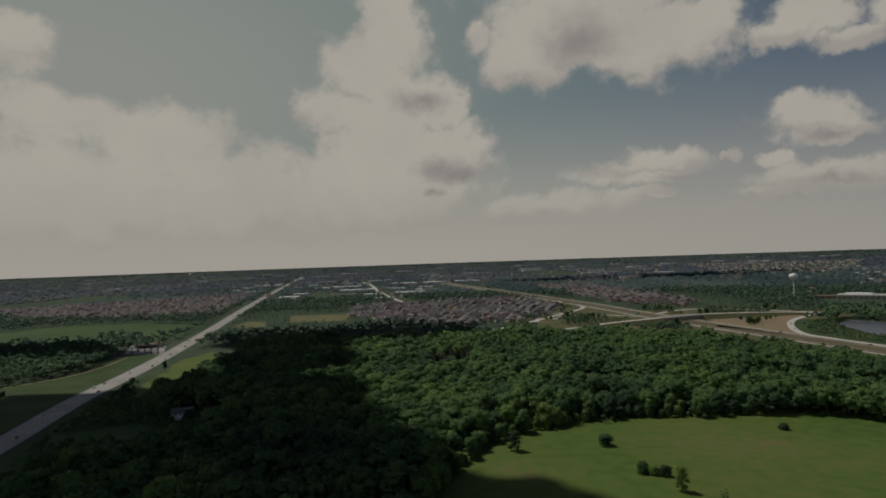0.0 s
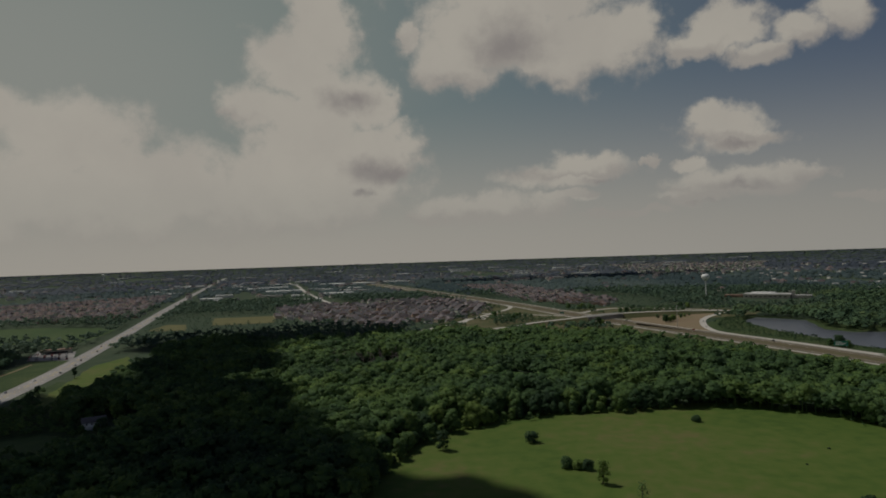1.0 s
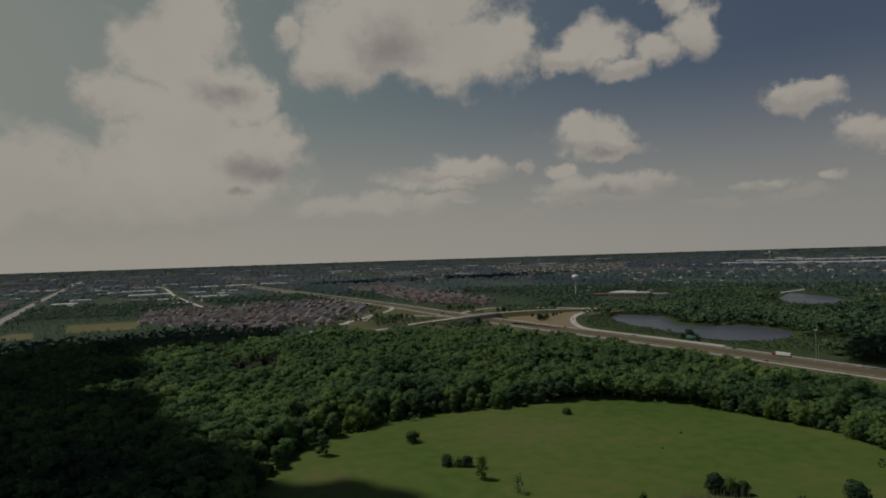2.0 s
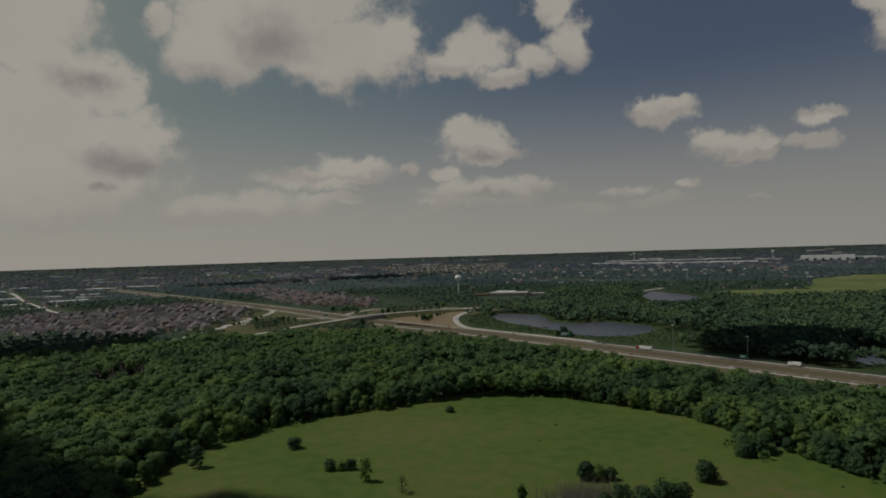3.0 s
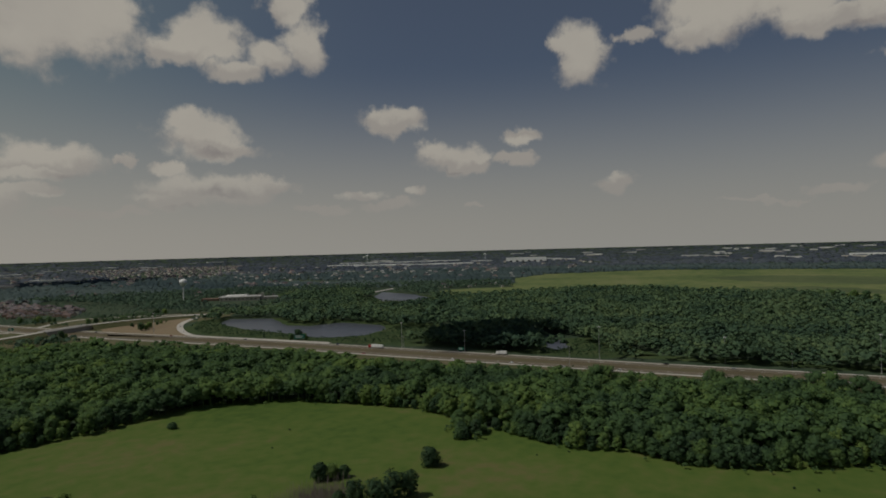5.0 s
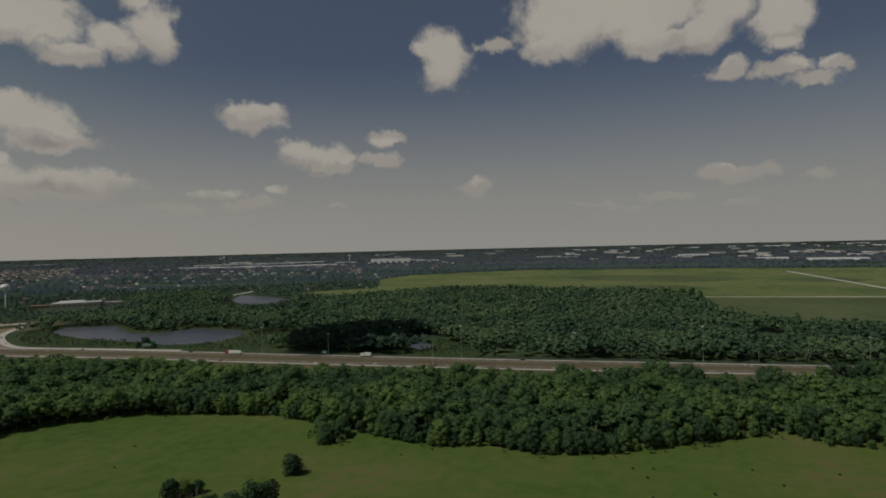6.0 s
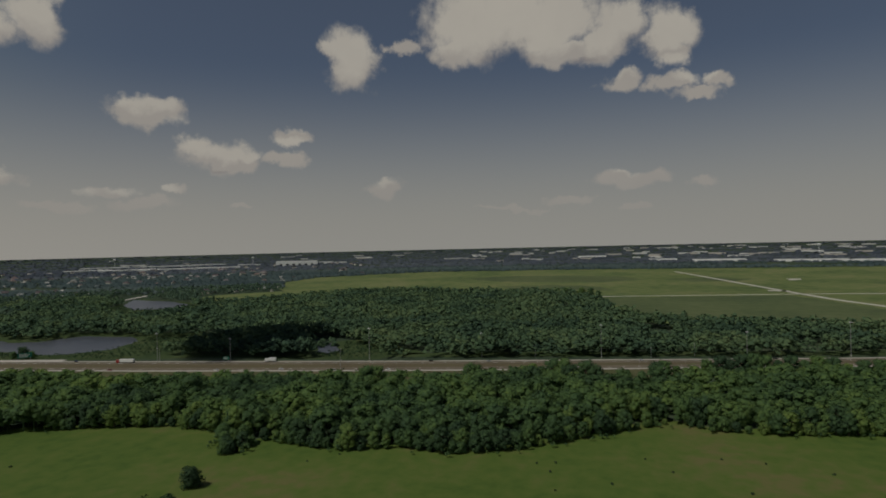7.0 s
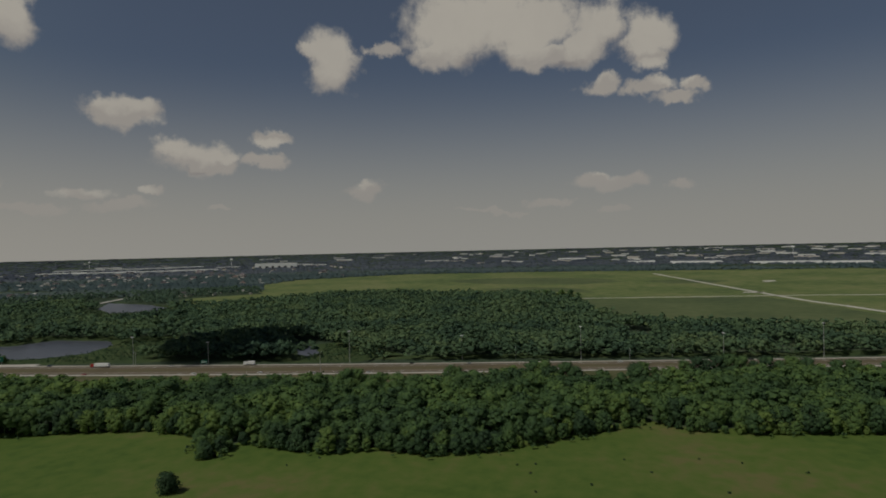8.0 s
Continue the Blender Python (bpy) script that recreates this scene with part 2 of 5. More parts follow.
MEDIAN_GRASS = material("brown median grass", [(0.100, 0.082, 0.050), (0.132, 0.108, 0.064), (0.115, 0.112, 0.056)], 0.95, (0.02, 0.3), spec=0.1)
STRAW = material("yellow hay field", [(0.112, 0.112, 0.050), (0.165, 0.150, 0.068)], 0.95, (0.02, 0.3), spec=0.1)
CONCRETE = material("pale concrete paving", [(0.38, 0.35, 0.305), (0.47, 0.435, 0.385), (0.54, 0.50, 0.445)], 0.8, (0.03, 0.8))
ASPHALT = material("worn asphalt", [(0.20, 0.185, 0.175), (0.26, 0.24, 0.225), (0.31, 0.29, 0.27)], 0.75, (0.03, 0.8))
HIGHWAY_ASPHALT = material("brownish highway asphalt", [(0.108, 0.090, 0.060), (0.136, 0.114, 0.076), (0.165, 0.140, 0.096)], 0.8, (0.02, 0.5))
GRAVEL = material("white gravel", [(0.42, 0.39, 0.34), (0.55, 0.52, 0.46)], 0.95, (0.05, 0.8))
PAINT_WHITE = material("road marking paint", [(0.65, 0.64, 0.6), (0.8, 0.79, 0.75)], 0.7, (0.2, 2.0))
PAINT_YELLOW = material("yellow marking paint", [(0.6, 0.42, 0.06), (0.7, 0.5, 0.1)], 0.7, (0.2, 2.0))
STEEL = material("galvanised steel", [(0.38, 0.38, 0.38), (0.52, 0.52, 0.52)], 0.5, (0.3, 3.0), metal=0.7)
WHITE_METAL = material("white painted metal", [(0.72, 0.72, 0.70), (0.82, 0.82, 0.80)], 0.5, (0.1, 1.0))
DARK_GLASS = material("dark window glass", [(0.02, 0.025, 0.03), (0.04, 0.045, 0.05)], 0.12, (0.5, 3.0), spec=0.6)
RUBBER = material("tyre rubber", [(0.02, 0.02, 0.02), (0.035, 0.035, 0.035)], 0.85, (1.0, 6.0))
SIGN_GREEN = material("green sign sheeting", [(0.01, 0.16, 0.10), (0.02, 0.20, 0.13)], 0.5, (0.3, 2.0))
CONCRETE_DARK = material("bridge concrete", [(0.30, 0.28, 0.25), (0.42, 0.40, 0.36)], 0.85, (0.05, 0.8))
SHINGLES = [material("shingles " + n, c, 0.9, (0.06, 1.2), per_thing=0.9) for n, c in (
    ("brown", [(0.076, 0.062, 0.064), (0.196, 0.160, 0.160)]), ("grey", [(0.060, 0.056, 0.060), (0.190, 0.175, 0.178)]),
    ("russet", [(0.108, 0.078, 0.072), (0.190, 0.138, 0.124)]), ("taupe", [(0.088, 0.074, 0.078), (0.216, 0.186, 0.188)]))]
WALLS = [material("house wall " + n, c, 0.85, (0.06, 1.2), per_thing=0.5) for n, c in (
    ("brick", [(0.34, 0.22, 0.16), (0.48, 0.34, 0.26)]), ("siding", [(0.64, 0.60, 0.53), (0.80, 0.76, 0.69)]),
    ("tan", [(0.46, 0.37, 0.28), (0.58, 0.49, 0.38)]), ("cream", [(0.62, 0.58, 0.50), (0.78, 0.74, 0.66)]))]
ROOF_WHITE = material("white roof membrane", [(0.55, 0.54, 0.51), (0.72, 0.71, 0.67)], 0.7, (0.01, 0.2), per_thing=0.4)
ROOF_PALE = material("pale house roof", [(0.30, 0.29, 0.27), (0.46, 0.44, 0.41)], 0.8, (0.02, 0.3))
ROOF_GREY = material("grey roof membrane", [(0.25, 0.24, 0.23), (0.36, 0.35, 0.33)], 0.8, (0.01, 0.2), per_thing=0.4)
PANEL = material("wall panel", [(0.40, 0.37, 0.32), (0.55, 0.51, 0.45)], 0.7, (0.02, 0.4), per_thing=0.4)
BRICK_BAND = material("brown brick", [(0.16, 0.10, 0.07), (0.22, 0.14, 0.10)], 0.85, (0.1, 1.5))
CLOUD_WHITE = material("cloud vapour", [(0.8, 0.8, 0.8), (0.9, 0.9, 0.9)], 1.0, (0.01, 0.1), spec=0.0)
CAR_PAINTS = [material("car paint " + n, [c, tuple(v * 1.15 for v in c)], 0.3, (0.5, 3.0), spec=0.5) for n, c in (
    ("white", (0.70, 0.70, 0.68)), ("black", (0.02, 0.02, 0.022)), ("silver", (0.40, 0.41, 0.42)), ("red", (0.30, 0.03, 0.025)), ("blue", (0.03, 0.06, 0.16)))]
WATER = material("lake water", [(0.070, 0.076, 0.092), (0.084, 0.090, 0.106)], 0.32, (0.01, 0.25), bump=0.02, spec=0.5)

# ---- the land ----
NEAR_FLAT, REACH = 1500.0, 3350.0


def shrink(d):
    """Factor nearing the land past 1.5 km, raised along camera sightlines to the skyline."""
    d = max(d, 1e-6)
    return 1.0 if d <= NEAR_FLAT else (NEAR_FLAT + REACH * (1 - math.exp(-(d - NEAR_FLAT) / REACH))) / d


def lay(x, y, lift=0.0):
    s = shrink(math.hypot(x, y))
    return Vector((x * s, y * s, EYE_HEIGHT * (1 - s) + lift * s))


def stand(x, y, turn=0.0, size=1.0, lift=0.0):
    """The pose of a thing that stands on the land, turned by degrees."""
    p = lay(x, y, lift)
    # far things shrink with the land, to look right from the camera
    s = shrink(math.hypot(x, y)) * size
    return pose(*p, 0, 0, turn) @ Matrix.Diagonal((s, s, s, 1))


def mesh_of(name, bm, mat):
    me = bpy.data.meshes.new(name)
    bm.to_mesh(me)
    bm.free()
    me.materials.append(mat)
    return me


def part(name, bm, mat, parent=None, label=""):
    ob = new(name, mesh_of(name, bm, mat))
    if parent is not None:
        ob.parent = parent
    return tagged(ob, label)


def thing(name, label, category, group="", m=None):
    ob = new(name)
    ob.empty_display_size = 0.5
    tagged(ob, label, category, group)
    if m is not None:
        ob.matrix_world = m
    return ob


def box(bm, x, y, z, sx, sy, sz, taper=1.0):
    """A box whose foot is centred on (x, y, z); the top is drawn in by taper."""
    v = []
    for h, k in ((0, 1.0), (sz, taper)):
        for a, b in ((-1, -1), (1, -1), (1, 1), (-1, 1)):
            v.append(bm.verts.new((x + a * sx / 2 * k, y + b * sy / 2 * k, z + h)))
    for f in ((3, 2, 1, 0), (4, 5, 6, 7), (0, 1, 5, 4), (1, 2, 6, 5), (2, 3, 7, 6), (3, 0, 4, 7)):
        bm.faces.new([v[i] for i in f])
    return bm


def tube(bm, x, y, z0, z1, r0, r1, n=10, cap=True):
    a = [bm.verts.new((x + r0 * math.cos(i * math.tau / n), y + r0 * math.sin(i * math.tau / n), z0)) for i in range(n)]
    b = [bm.verts.new((x + r1 * math.cos(i * math.tau / n), y + r1 * math.sin(i * math.tau / n), z1)) for i in range(n)]
    for i in range(n):
        bm.faces.new((a[i], a[(i + 1) % n], b[(i + 1) % n], b[i]))
    if cap:
        bm.faces.new(b)
        bm.faces.new(a[::-1])
    return bm


def inside(p, outline):
    """Which of the points p lie inside the outline."""
    hit = np.zeros(len(p), bool)
    x, y = p[:, 0], p[:, 1]
    for (x0, y0), (x1, y1) in zip(outline, outline[1:] + outline[:1]):
        cross = ((y0 > y) != (y1 > y)) & (x < (x1 - x0) * (y - y0) / ((y1 - y0) or 1e-9) + x0)
        hit ^= cross
    return hit


def beside(p, line):
    """The distance of the points p from a line of points."""
    best = np.full(len(p), 1e9)
    for a, b in zip(line, line[1:]):
        a, b = np.array(a, float), np.array(b, float)
        ab = b - a
        t = np.clip(((p - a) @ ab) / max(ab @ ab, 1e-9), 0, 1)
        best = np.minimum(best, np.hypot(*(p - a - t[:, None] * ab).T))
    return best


def bend(pts, step=14.0):
    """A smooth line through the points."""
    out = []
    for i in range(len(pts) - 1):
        p0, p1, p2, p3 = (Vector((*pts[min(max(j, 0), len(pts) - 1)], 0)) for j in (i - 1, i, i + 1, i + 2))
        n = max(2, int((p2 - p1).length / step))
        for k in range(n):
            t = k / n
            q = 0.5 * ((2 * p1) + (p2 - p0) * t + (2 * p0 - 5 * p1 + 4 * p2 - p3) * t * t + (3 * p1 - p0 - 3 * p2 + p3) * t ** 3)
            out.append((q.x, q.y))
    out.append(pts[-1])
    return out


def jagged(outline, step=12.0, wild=3.0, seed=1):
    """The outline with an uneven edge."""
    rng = random.Random(seed)
    out = []
    for (x0, y0), (x1, y1) in zip(outline, outline[1:] + outline[:1]):
        n = max(1, int(math.hypot(x1 - x0, y1 - y0) / step))
        for k in range(n):
            j = wild if k else wild * 0.3
            out.append((x0 + (x1 - x0) * k / n + rng.uniform(-j, j), y0 + (y1 - y0) * k / n + rng.uniform(-j, j)))
    return out


def sheet(name, outline, lift, mat, label, category, kind="structure"):
    """A thin layer on the land."""
    bm = bmesh.new()
    bm.faces.new([bm.verts.new((x, y, 0)) for x, y in outline])
    if max(math.hypot(*p) for p in outline) > 1400:
        for axis in (0, 1):
            lo, hi = min(p[axis] for p in outline), max(p[axis] for p in outline)
            for c in np.arange(lo + 60, hi, 110.0):
                at = Vector((c, 0, 0)) if axis == 0 else Vector((0, c, 0))
                bmesh.ops.bisect_plane(bm, geom=bm.verts[:] + bm.edges[:] + bm.faces[:], plane_co=at, plane_no=(1 - axis, axis, 0))
    bmesh.ops.triangulate(bm, faces=bm.faces[:])
    for v in bm.verts:
        v.co = lay(v.co.x, v.co.y, lift)
    bmesh.ops.recalc_face_normals(bm, faces=bm.faces[:])
    if sum(f.normal.z for f in bm.faces) < 0:
        bmesh.ops.reverse_faces(bm, faces=bm.faces[:])
    return tagged(new(name, mesh_of(name, bm, mat)), label, category, kind=kind)


def strip_mesh(line, wide, lift, rise=None, foot=None, offset=0.0):
    """A band along a line, with edges that reach down to the foot."""
    bm, rows = bmesh.new(), []
    for i, (x, y) in enumerate(line):
        a, b = line[max(i - 1, 0)], line[min(i + 1, len(line) - 1)]
        dx, dy = b[0] - a[0], b[1] - a[1]
        k = math.hypot(dx, dy) or 1.0
        nx, ny = -dy / k, dx / k
        up = lift + (rise(i / (len(line) - 1)) if rise else 0.0)
        low = lift - 0.35 if foot is None else foot(up)
        slope = 0.0 if foot is None else max(0.0, up - low) * 1.6
        row = []
        for side, h, extra in ((1, low, slope), (1, up, 0), (-1, up, 0), (-1, low, slope)):
            w = side * (wide / 2 + extra) + offset
            row.append(bm.verts.new(lay(x + nx * w, y + ny * w, h)))
        rows.append(row)
    for r, q in zip(rows, rows[1:]):
        for j in range(3):
            bm.faces.new((r[j], r[j + 1], q[j + 1], q[j]))
    bmesh.ops.recalc_face_normals(bm, faces=bm.faces[:])
    if sum(f.normal.z for f in bm.faces) < 0:
        bmesh.ops.reverse_faces(bm, faces=bm.faces[:])
    return bm


def road(name, pts, wide, lift, mat, label, parent=None, offset=0.0):
    ob = part(name, strip_mesh(bend(pts), wide, lift, offset=offset), mat, parent)
    return ob if parent else tagged(ob, label, "road", kind="structure")


def dashes(name, pts, offset, lift, mat, parent, every=12.0, long=4.0, wide=0.3, reach=1600.0):
    """Broken lane lines, joined, along a road."""
    line, bm = bend(pts, 4.0), bmesh.new()
    run = 0.0
    for (x0, y0), (x1, y1) in zip(line, line[1:]):
        d = math.hypot(x1 - x0, y1 - y0)
        run += d
        if run % every < long and math.hypot(x0, y0) < reach and d > 0:
            nx, ny = -(y1 - y0) / d, (x1 - x0) / d
            v = [bm.verts.new(lay(x + nx * (offset + w), y + ny * (offset + w), lift)) for x, y, w in ((x0, y0, -wide / 2), (x1, y1, -wide / 2), (x1, y1, wide / 2), (x0, y0, wide / 2))]
            bm.faces.new(v)
    return tagged(part(name, bm, mat, parent), kind="stuff")


def swell(outline, by):
    """The outline moved outwards."""
    out = []
    turn = sum(x0 * y1 - x1 * y0 for (x0, y0), (x1, y1) in zip(outline, outline[1:] + outline[:1]))
    for i, (x, y) in enumerate(outline):
        a, b = outline[i - 1], outline[(i + 1) % len(outline)]
        dx, dy = b[0] - a[0], b[1] - a[1]
        k = math.hypot(dx, dy) or 1.0
        side = by if turn > 0 else -by
        out.append((x + dy / k * side, y - dx / k * side))
    return out


# ground: one sheet to the skyline
bm = bmesh.new()
rings = [0.5, 60, 150, 300, 500, 800, 1100, 1400, 1500] + [1500 + 60 * i for i in range(1, 26)] + [3000 * 1.035 ** i for i in range(1, 55)]
rows = []
for d in rings:
    rows.append([bm.verts.new(lay(d * math.sin(i * math.tau / 360), d * math.cos(i * math.tau / 360))) for i in range(360)])
bm.faces.new(rows[0][::-1])
for a, b in zip(rows, rows[1:]):
    for i in range(360):
        bm.faces.new((a[i], b[i], b[(i + 1) % 360], a[(i + 1) % 360]))
bmesh.ops.recalc_face_normals(bm, faces=bm.faces[:])
if sum(f.normal.z for f in bm.faces) < 0:
    bmesh.ops.reverse_faces(bm, faces=bm.faces[:])
tagged(new("ground", mesh_of("ground", bm, SOIL)), "dark green wooded plain reaching to the horizon", "ground", kind="structure")

MEADOW = [(-6, 287), (18, 353), (36, 379), (75, 399), (115, 412), (166, 408), (230, 410), (255, 401), (291, 364), (310, 311), (320, 270), (315, 237),
          (279, 212), (287, 205), (308, 202), (302, 159), (305, 139), (312, 122), (309, 90), (322, 62), (343, 35), (392, -27), (378, -44), (379, -85),
          (390, -133), (400, -240), (250, -330), (-60, -300), (-180, -120), (-120, 100), (-30, 230)]
PRAIRIE = [(1130, 745), (1130, 880), (1200, 955), (1290, 988), (1360, 940), (1434, 869), (1799, 1090), (2102, 1128), (2487, 802), (2568, 244), (2561, -190), (2565, -888), (1900, -1500),
           (900, -900), (800, -320), (845, -135), (870, -30), (975, 17), (1120, 44), (1310, 128), (1400, 390), (1400, 615), (1315, 660), (1195, 705)]
FIELD_LEFT = [(-1000, 1000), (-830, 1183), (-818, 1247), (-744, 1277), (-624, 1271), (-511, 1222), (-463, 1172), (-446, 1066), (-440, 955), (-470, 964), (-543, 1049), (-540, 1004),
              (-574, 939), (-627, 916), (-657, 912), (-900, 880)]
STRIP_WEST = [(-500, 520), (-440, 590), (-408, 640), (-398, 700), (-415, 800), (-360, 806), (-328, 553), (-309, 427), (-330, 330), (-420, 380)]
STRIP_EAST = [(-282, 546), (-318, 746), (-306, 812), (-246, 665), (-242, 540), (-268, 533)]
STRIP_YARD = [(-268, 415), (-225, 445), (-200, 430), (-205, 405), (-250, 392)]
HAY_NEAR = [(-393, 1125), (-389, 1225), (-352, 1212), (-320, 1102)]
HAY_FAR = [(-295, 1172), (-330, 1325), (-203, 1330), (-186, 1177)]
DRY_CORNER = [(392, 890), (440, 1045), (511, 1028), (591, 1010), (501, 899), (452, 798), (450, 724), (415, 826)]
LAKE_NEAR = [(553, 876), (601, 918), (640, 854), (587, 751), (599, 715), (652, 698), (655, 620), (627, 585), (568, 567), (527, 596), (523, 648), (531, 682), (529, 763)]
LAKE_FAR = [(1049, 1016), (1171, 1103), (1140, 969), (1071, 865), (996, 847), (968, 913)]
POND = [(595, 320), (641, 344), (648, 324), (602, 299), (587, 304)]
TOWN_MID = [(-230, 1462), (-128, 1621), (169, 1624), (251, 1383), (218, 1119), (104, 1011), (11, 998), (-99, 1106), (-195, 1274)]
TOWN_WEST = [(-1371, 1906), (-1161, 1996), (-818, 2318), (-730, 2376), (-512, 1394), (-629, 1356), (-1007, 1436)]
TOWN_EAST = [(319, 2404), (523, 2220), (524, 1881), (555, 1348), (475, 1213), (368, 1413)]
TOWN_FAR = [(2088, 5308), (2778, 4876), (3054, 4461), (1699, 2638), (1315, 2887)]
ARTERY = [(-258, 240), (-290, 401), (-319, 539), (-344, 720), (-414, 1095), (-535, 1688), (-747, 2790), (-1218, 5330)]
FAR_LANES = [(690, -420), (634, -190), (589, 27), (551, 215), (510, 440), (475, 638), (419, 883), (391, 1012), (371, 1139), (316, 1479), (188, 2086), (-65, 3300)]
NEAR_LANES = [(645, -420), (603, -190), (554, 25), (514, 209), (474, 420), (443, 600), (394, 812), (367, 926), (345, 1040), (292, 1370), (170, 2000), (-85, 3250)]
MEDIAN = [((a + c) / 2, (b + d) / 2) for (a, b), (c, d) in zip(FAR_LANES, NEAR_LANES)]
LOOP_RAMP = [(700, 1000), (634, 1024), (567, 978), (513, 917), (472, 839), (455, 781), (462, 730), (476, 669), (500, 560)]
WEST_RAMP = [(60, 930), (99, 976), (158, 1063), (202, 1134), (260, 1226), (288, 1287), (293, 1350), (270, 1520)]
WEST_SLIP = [(190, 1069), (201, 1112), (222, 1123), (280, 1119), (332, 1071)]
OVERPASS = [(180, 925), (240, 950), (312, 968), (404, 1000), (495, 1012), (600, 1015), (760, 985)]
BACK_ROAD = [(383, 1108), (426, 1150), (478, 1171), (535, 1136), (585, 1089), (660, 1010), (800, 960)]
SIDE_STREET = [(-454, 3419), (-349, 2954), (-253, 2353), (-168, 1913), (-105, 1631), (-50, 1560), (30, 1530)]
FOOTPATH = [(-470, 560), (-436, 598), (-404, 640), (-394, 700), (-402, 780)]
CAUSEWAY = [(1107, 1094), (1289, 1163)]
TRACK_LONG = [(2330, -164), (1349, -326), (1113, -384), (800, -460)]
TRACK_CROSS = [(1268, 150), (1349, -326), (1363, -471), (1390, -900)]

sheet("meadow", jagged(swell(MEADOW, 12), 10, 2.5), 0.06, MEADOW_GRASS, "mown green meadow with brownish worn patches", "meadow")
sheet("prairie", jagged(PRAIRIE, 60, 14), 0.3, PRAIRIE_GRASS, "wide flat light green prairie behind the woods", "grassland")
# sheets of a darker olive tone laid over the prairie
for outline, label in (([(1958, 515), (2082, 427), (2121, 202), (2024, 17), (1866, -47), (1747, 75), (1759, 231), (1797, 369)], "darker olive patch in the prairie"),
                       ([(1887, -109), (1929, -235), (1862, -327), (1766, -269), (1752, -158)], "small darker olive patch in the prairie"),
                       ([(1580, 325), (1638, 186), (1569, 67), (1441, 25), (1460, 140), (1498, 252)], "darker olive streak behind the wood"),
                       ([(1250, 60), (1325, -290), (1150, -350), (930, -405), (850, -330), (870, -150), (900, -60), (1000, -5), (1120, 25)], "dull olive grass beside the gravel tracks")):
    sheet("marsh", jagged(outline, 25, 12), 0.42, PRAIRIE_DARK, label, "marsh")
sheet("crop_field", jagged(FIELD_LEFT, 30, 5), 0.1, CROP, "smooth bright green crop field beside the road", "field")
sheet("verge", jagged(STRIP_WEST, 12, 2), 0.08, MEADOW_DARK, "yellowish green grass verge along the main road", "verge")
sheet("verge", jagged(STRIP_EAST, 12, 2), 0.08, MEADOW_GRASS, "bright green grass plot beside the main road", "verge")
sheet("verge", jagged(STRIP_YARD, 8, 2), 0.08, CROP, "small mown lawn between road and trees", "verge")
sheet("verge", jagged([(60, 900), (120, 860), (250, 860), (400, 830), (470, 930), (620, 955), (680, 1010), (640, 1080), (480, 1200), (330, 1170), (330, 1420), (250, 1420), (250, 1300), (120, 1060)], 15, 3), 0.07, VERGE, "olive green grass around the highway ramps", "verge")
sheet("hay_field", jagged(HAY_NEAR, 20, 4), 0.1, STRAW, "small yellow hay field", "field")
sheet("hay_field", jagged(HAY_FAR, 20, 4), 0.1, STRAW, "small yellow hay field before the houses", "field")
sheet("verge", jagged(DRY_CORNER, 15, 3), 0.1, DRY, "tan dry grass inside the highway interchange", "verge")
for outline, label in ((LAKE_NEAR, "still grey lake behind the highway"), (LAKE_FAR, "distant grey lake among woods"), (POND, "small pond among dark trees")):
    sheet("water", jagged(outline, 10, 2.0), 0.12, WATER, label, "lake")

sheet("rough_grass", jagged([(-312, 650), (-297, 511), (-272, 384), (-240, 250), (-200, 290), (-160, 345), (-165, 420), (-230, 540), (-280, 640)], 10, 2.5), 0.05, MEADOW_DARK, "unmown dark grass between road and wood", "grass")

for outline in ([(500, 560), (480, 690), (458, 770), (470, 840), (520, 905), (600, 980), (640, 900), (680, 760), (700, 600), (720, 500), (650, 340), (690, 300), (640, 240), (600, 200), (560, 240), (535, 440)],
                [(1060, 1040), (930, 960), (820, 800), (880, 710), (970, 730), (1100, 850), (1200, 1100)], [(716, -460), (650, -190), (612, 27), (575, 215), (600, 225), (640, 27), (675, -190), (745, -460)]):
    sheet("shore_grass", jagged(outline, 14, 3), 0.05, MEADOW_DARK, "dark rough grass and reeds along water and highway", "grass")

# ---- roads ----
artery = road("main_road", ARTERY, 21.5, 0.25, ASPHALT, "straight pale multi-lane main road with turning lanes")
dashes("lane_lines", ARTERY, 5.2, 0.27, PAINT_WHITE, artery)
dashes("lane_lines", ARTERY, -5.2, 0.27, PAINT_WHITE, artery)
for off in (1.6, -1.6):
    dashes("centre_line", ARTERY, off, 0.27, PAINT_YELLOW, artery, 4.0, 4.1, 0.25)
road("verge", NEAR_LANES, 36, 0.06, VERGE, "olive green grass verge between wood and highway", offset=22)
median = road("highway_median", MEDIAN, 44, 0.1, MEDIAN_GRASS, "brown dry grass median of the highway")
for lanes, side, label in ((FAR_LANES, 1, "brownish highway carriageway with a pale shoulder, woods beyond"), (NEAR_LANES, -1, "brownish highway carriageway with a pale shoulder, nearer the meadow")):
    ob = road("highway", lanes, 13, 0.3, HIGHWAY_ASPHALT, label, offset=4.6 * side)
    road("shoulder", lanes, 3.4, 0.34, CONCRETE, "", ob, offset=-3.4 * side)
    for k in (2.6, 6.6):
        dashes("lane_lines", lanes, k * side, 0.33, PAINT_WHITE, ob)
road("ramp", LOOP_RAMP, 9, 0.3, CONCRETE, "pale concrete ramp curving onto the highway")
road("ramp", WEST_RAMP, 9, 0.3, CONCRETE, "pale concrete ramp bending beside the houses")
road("ramp", WEST_SLIP, 8, 0.32, CONCRETE, "pale concrete slip road of the interchange")
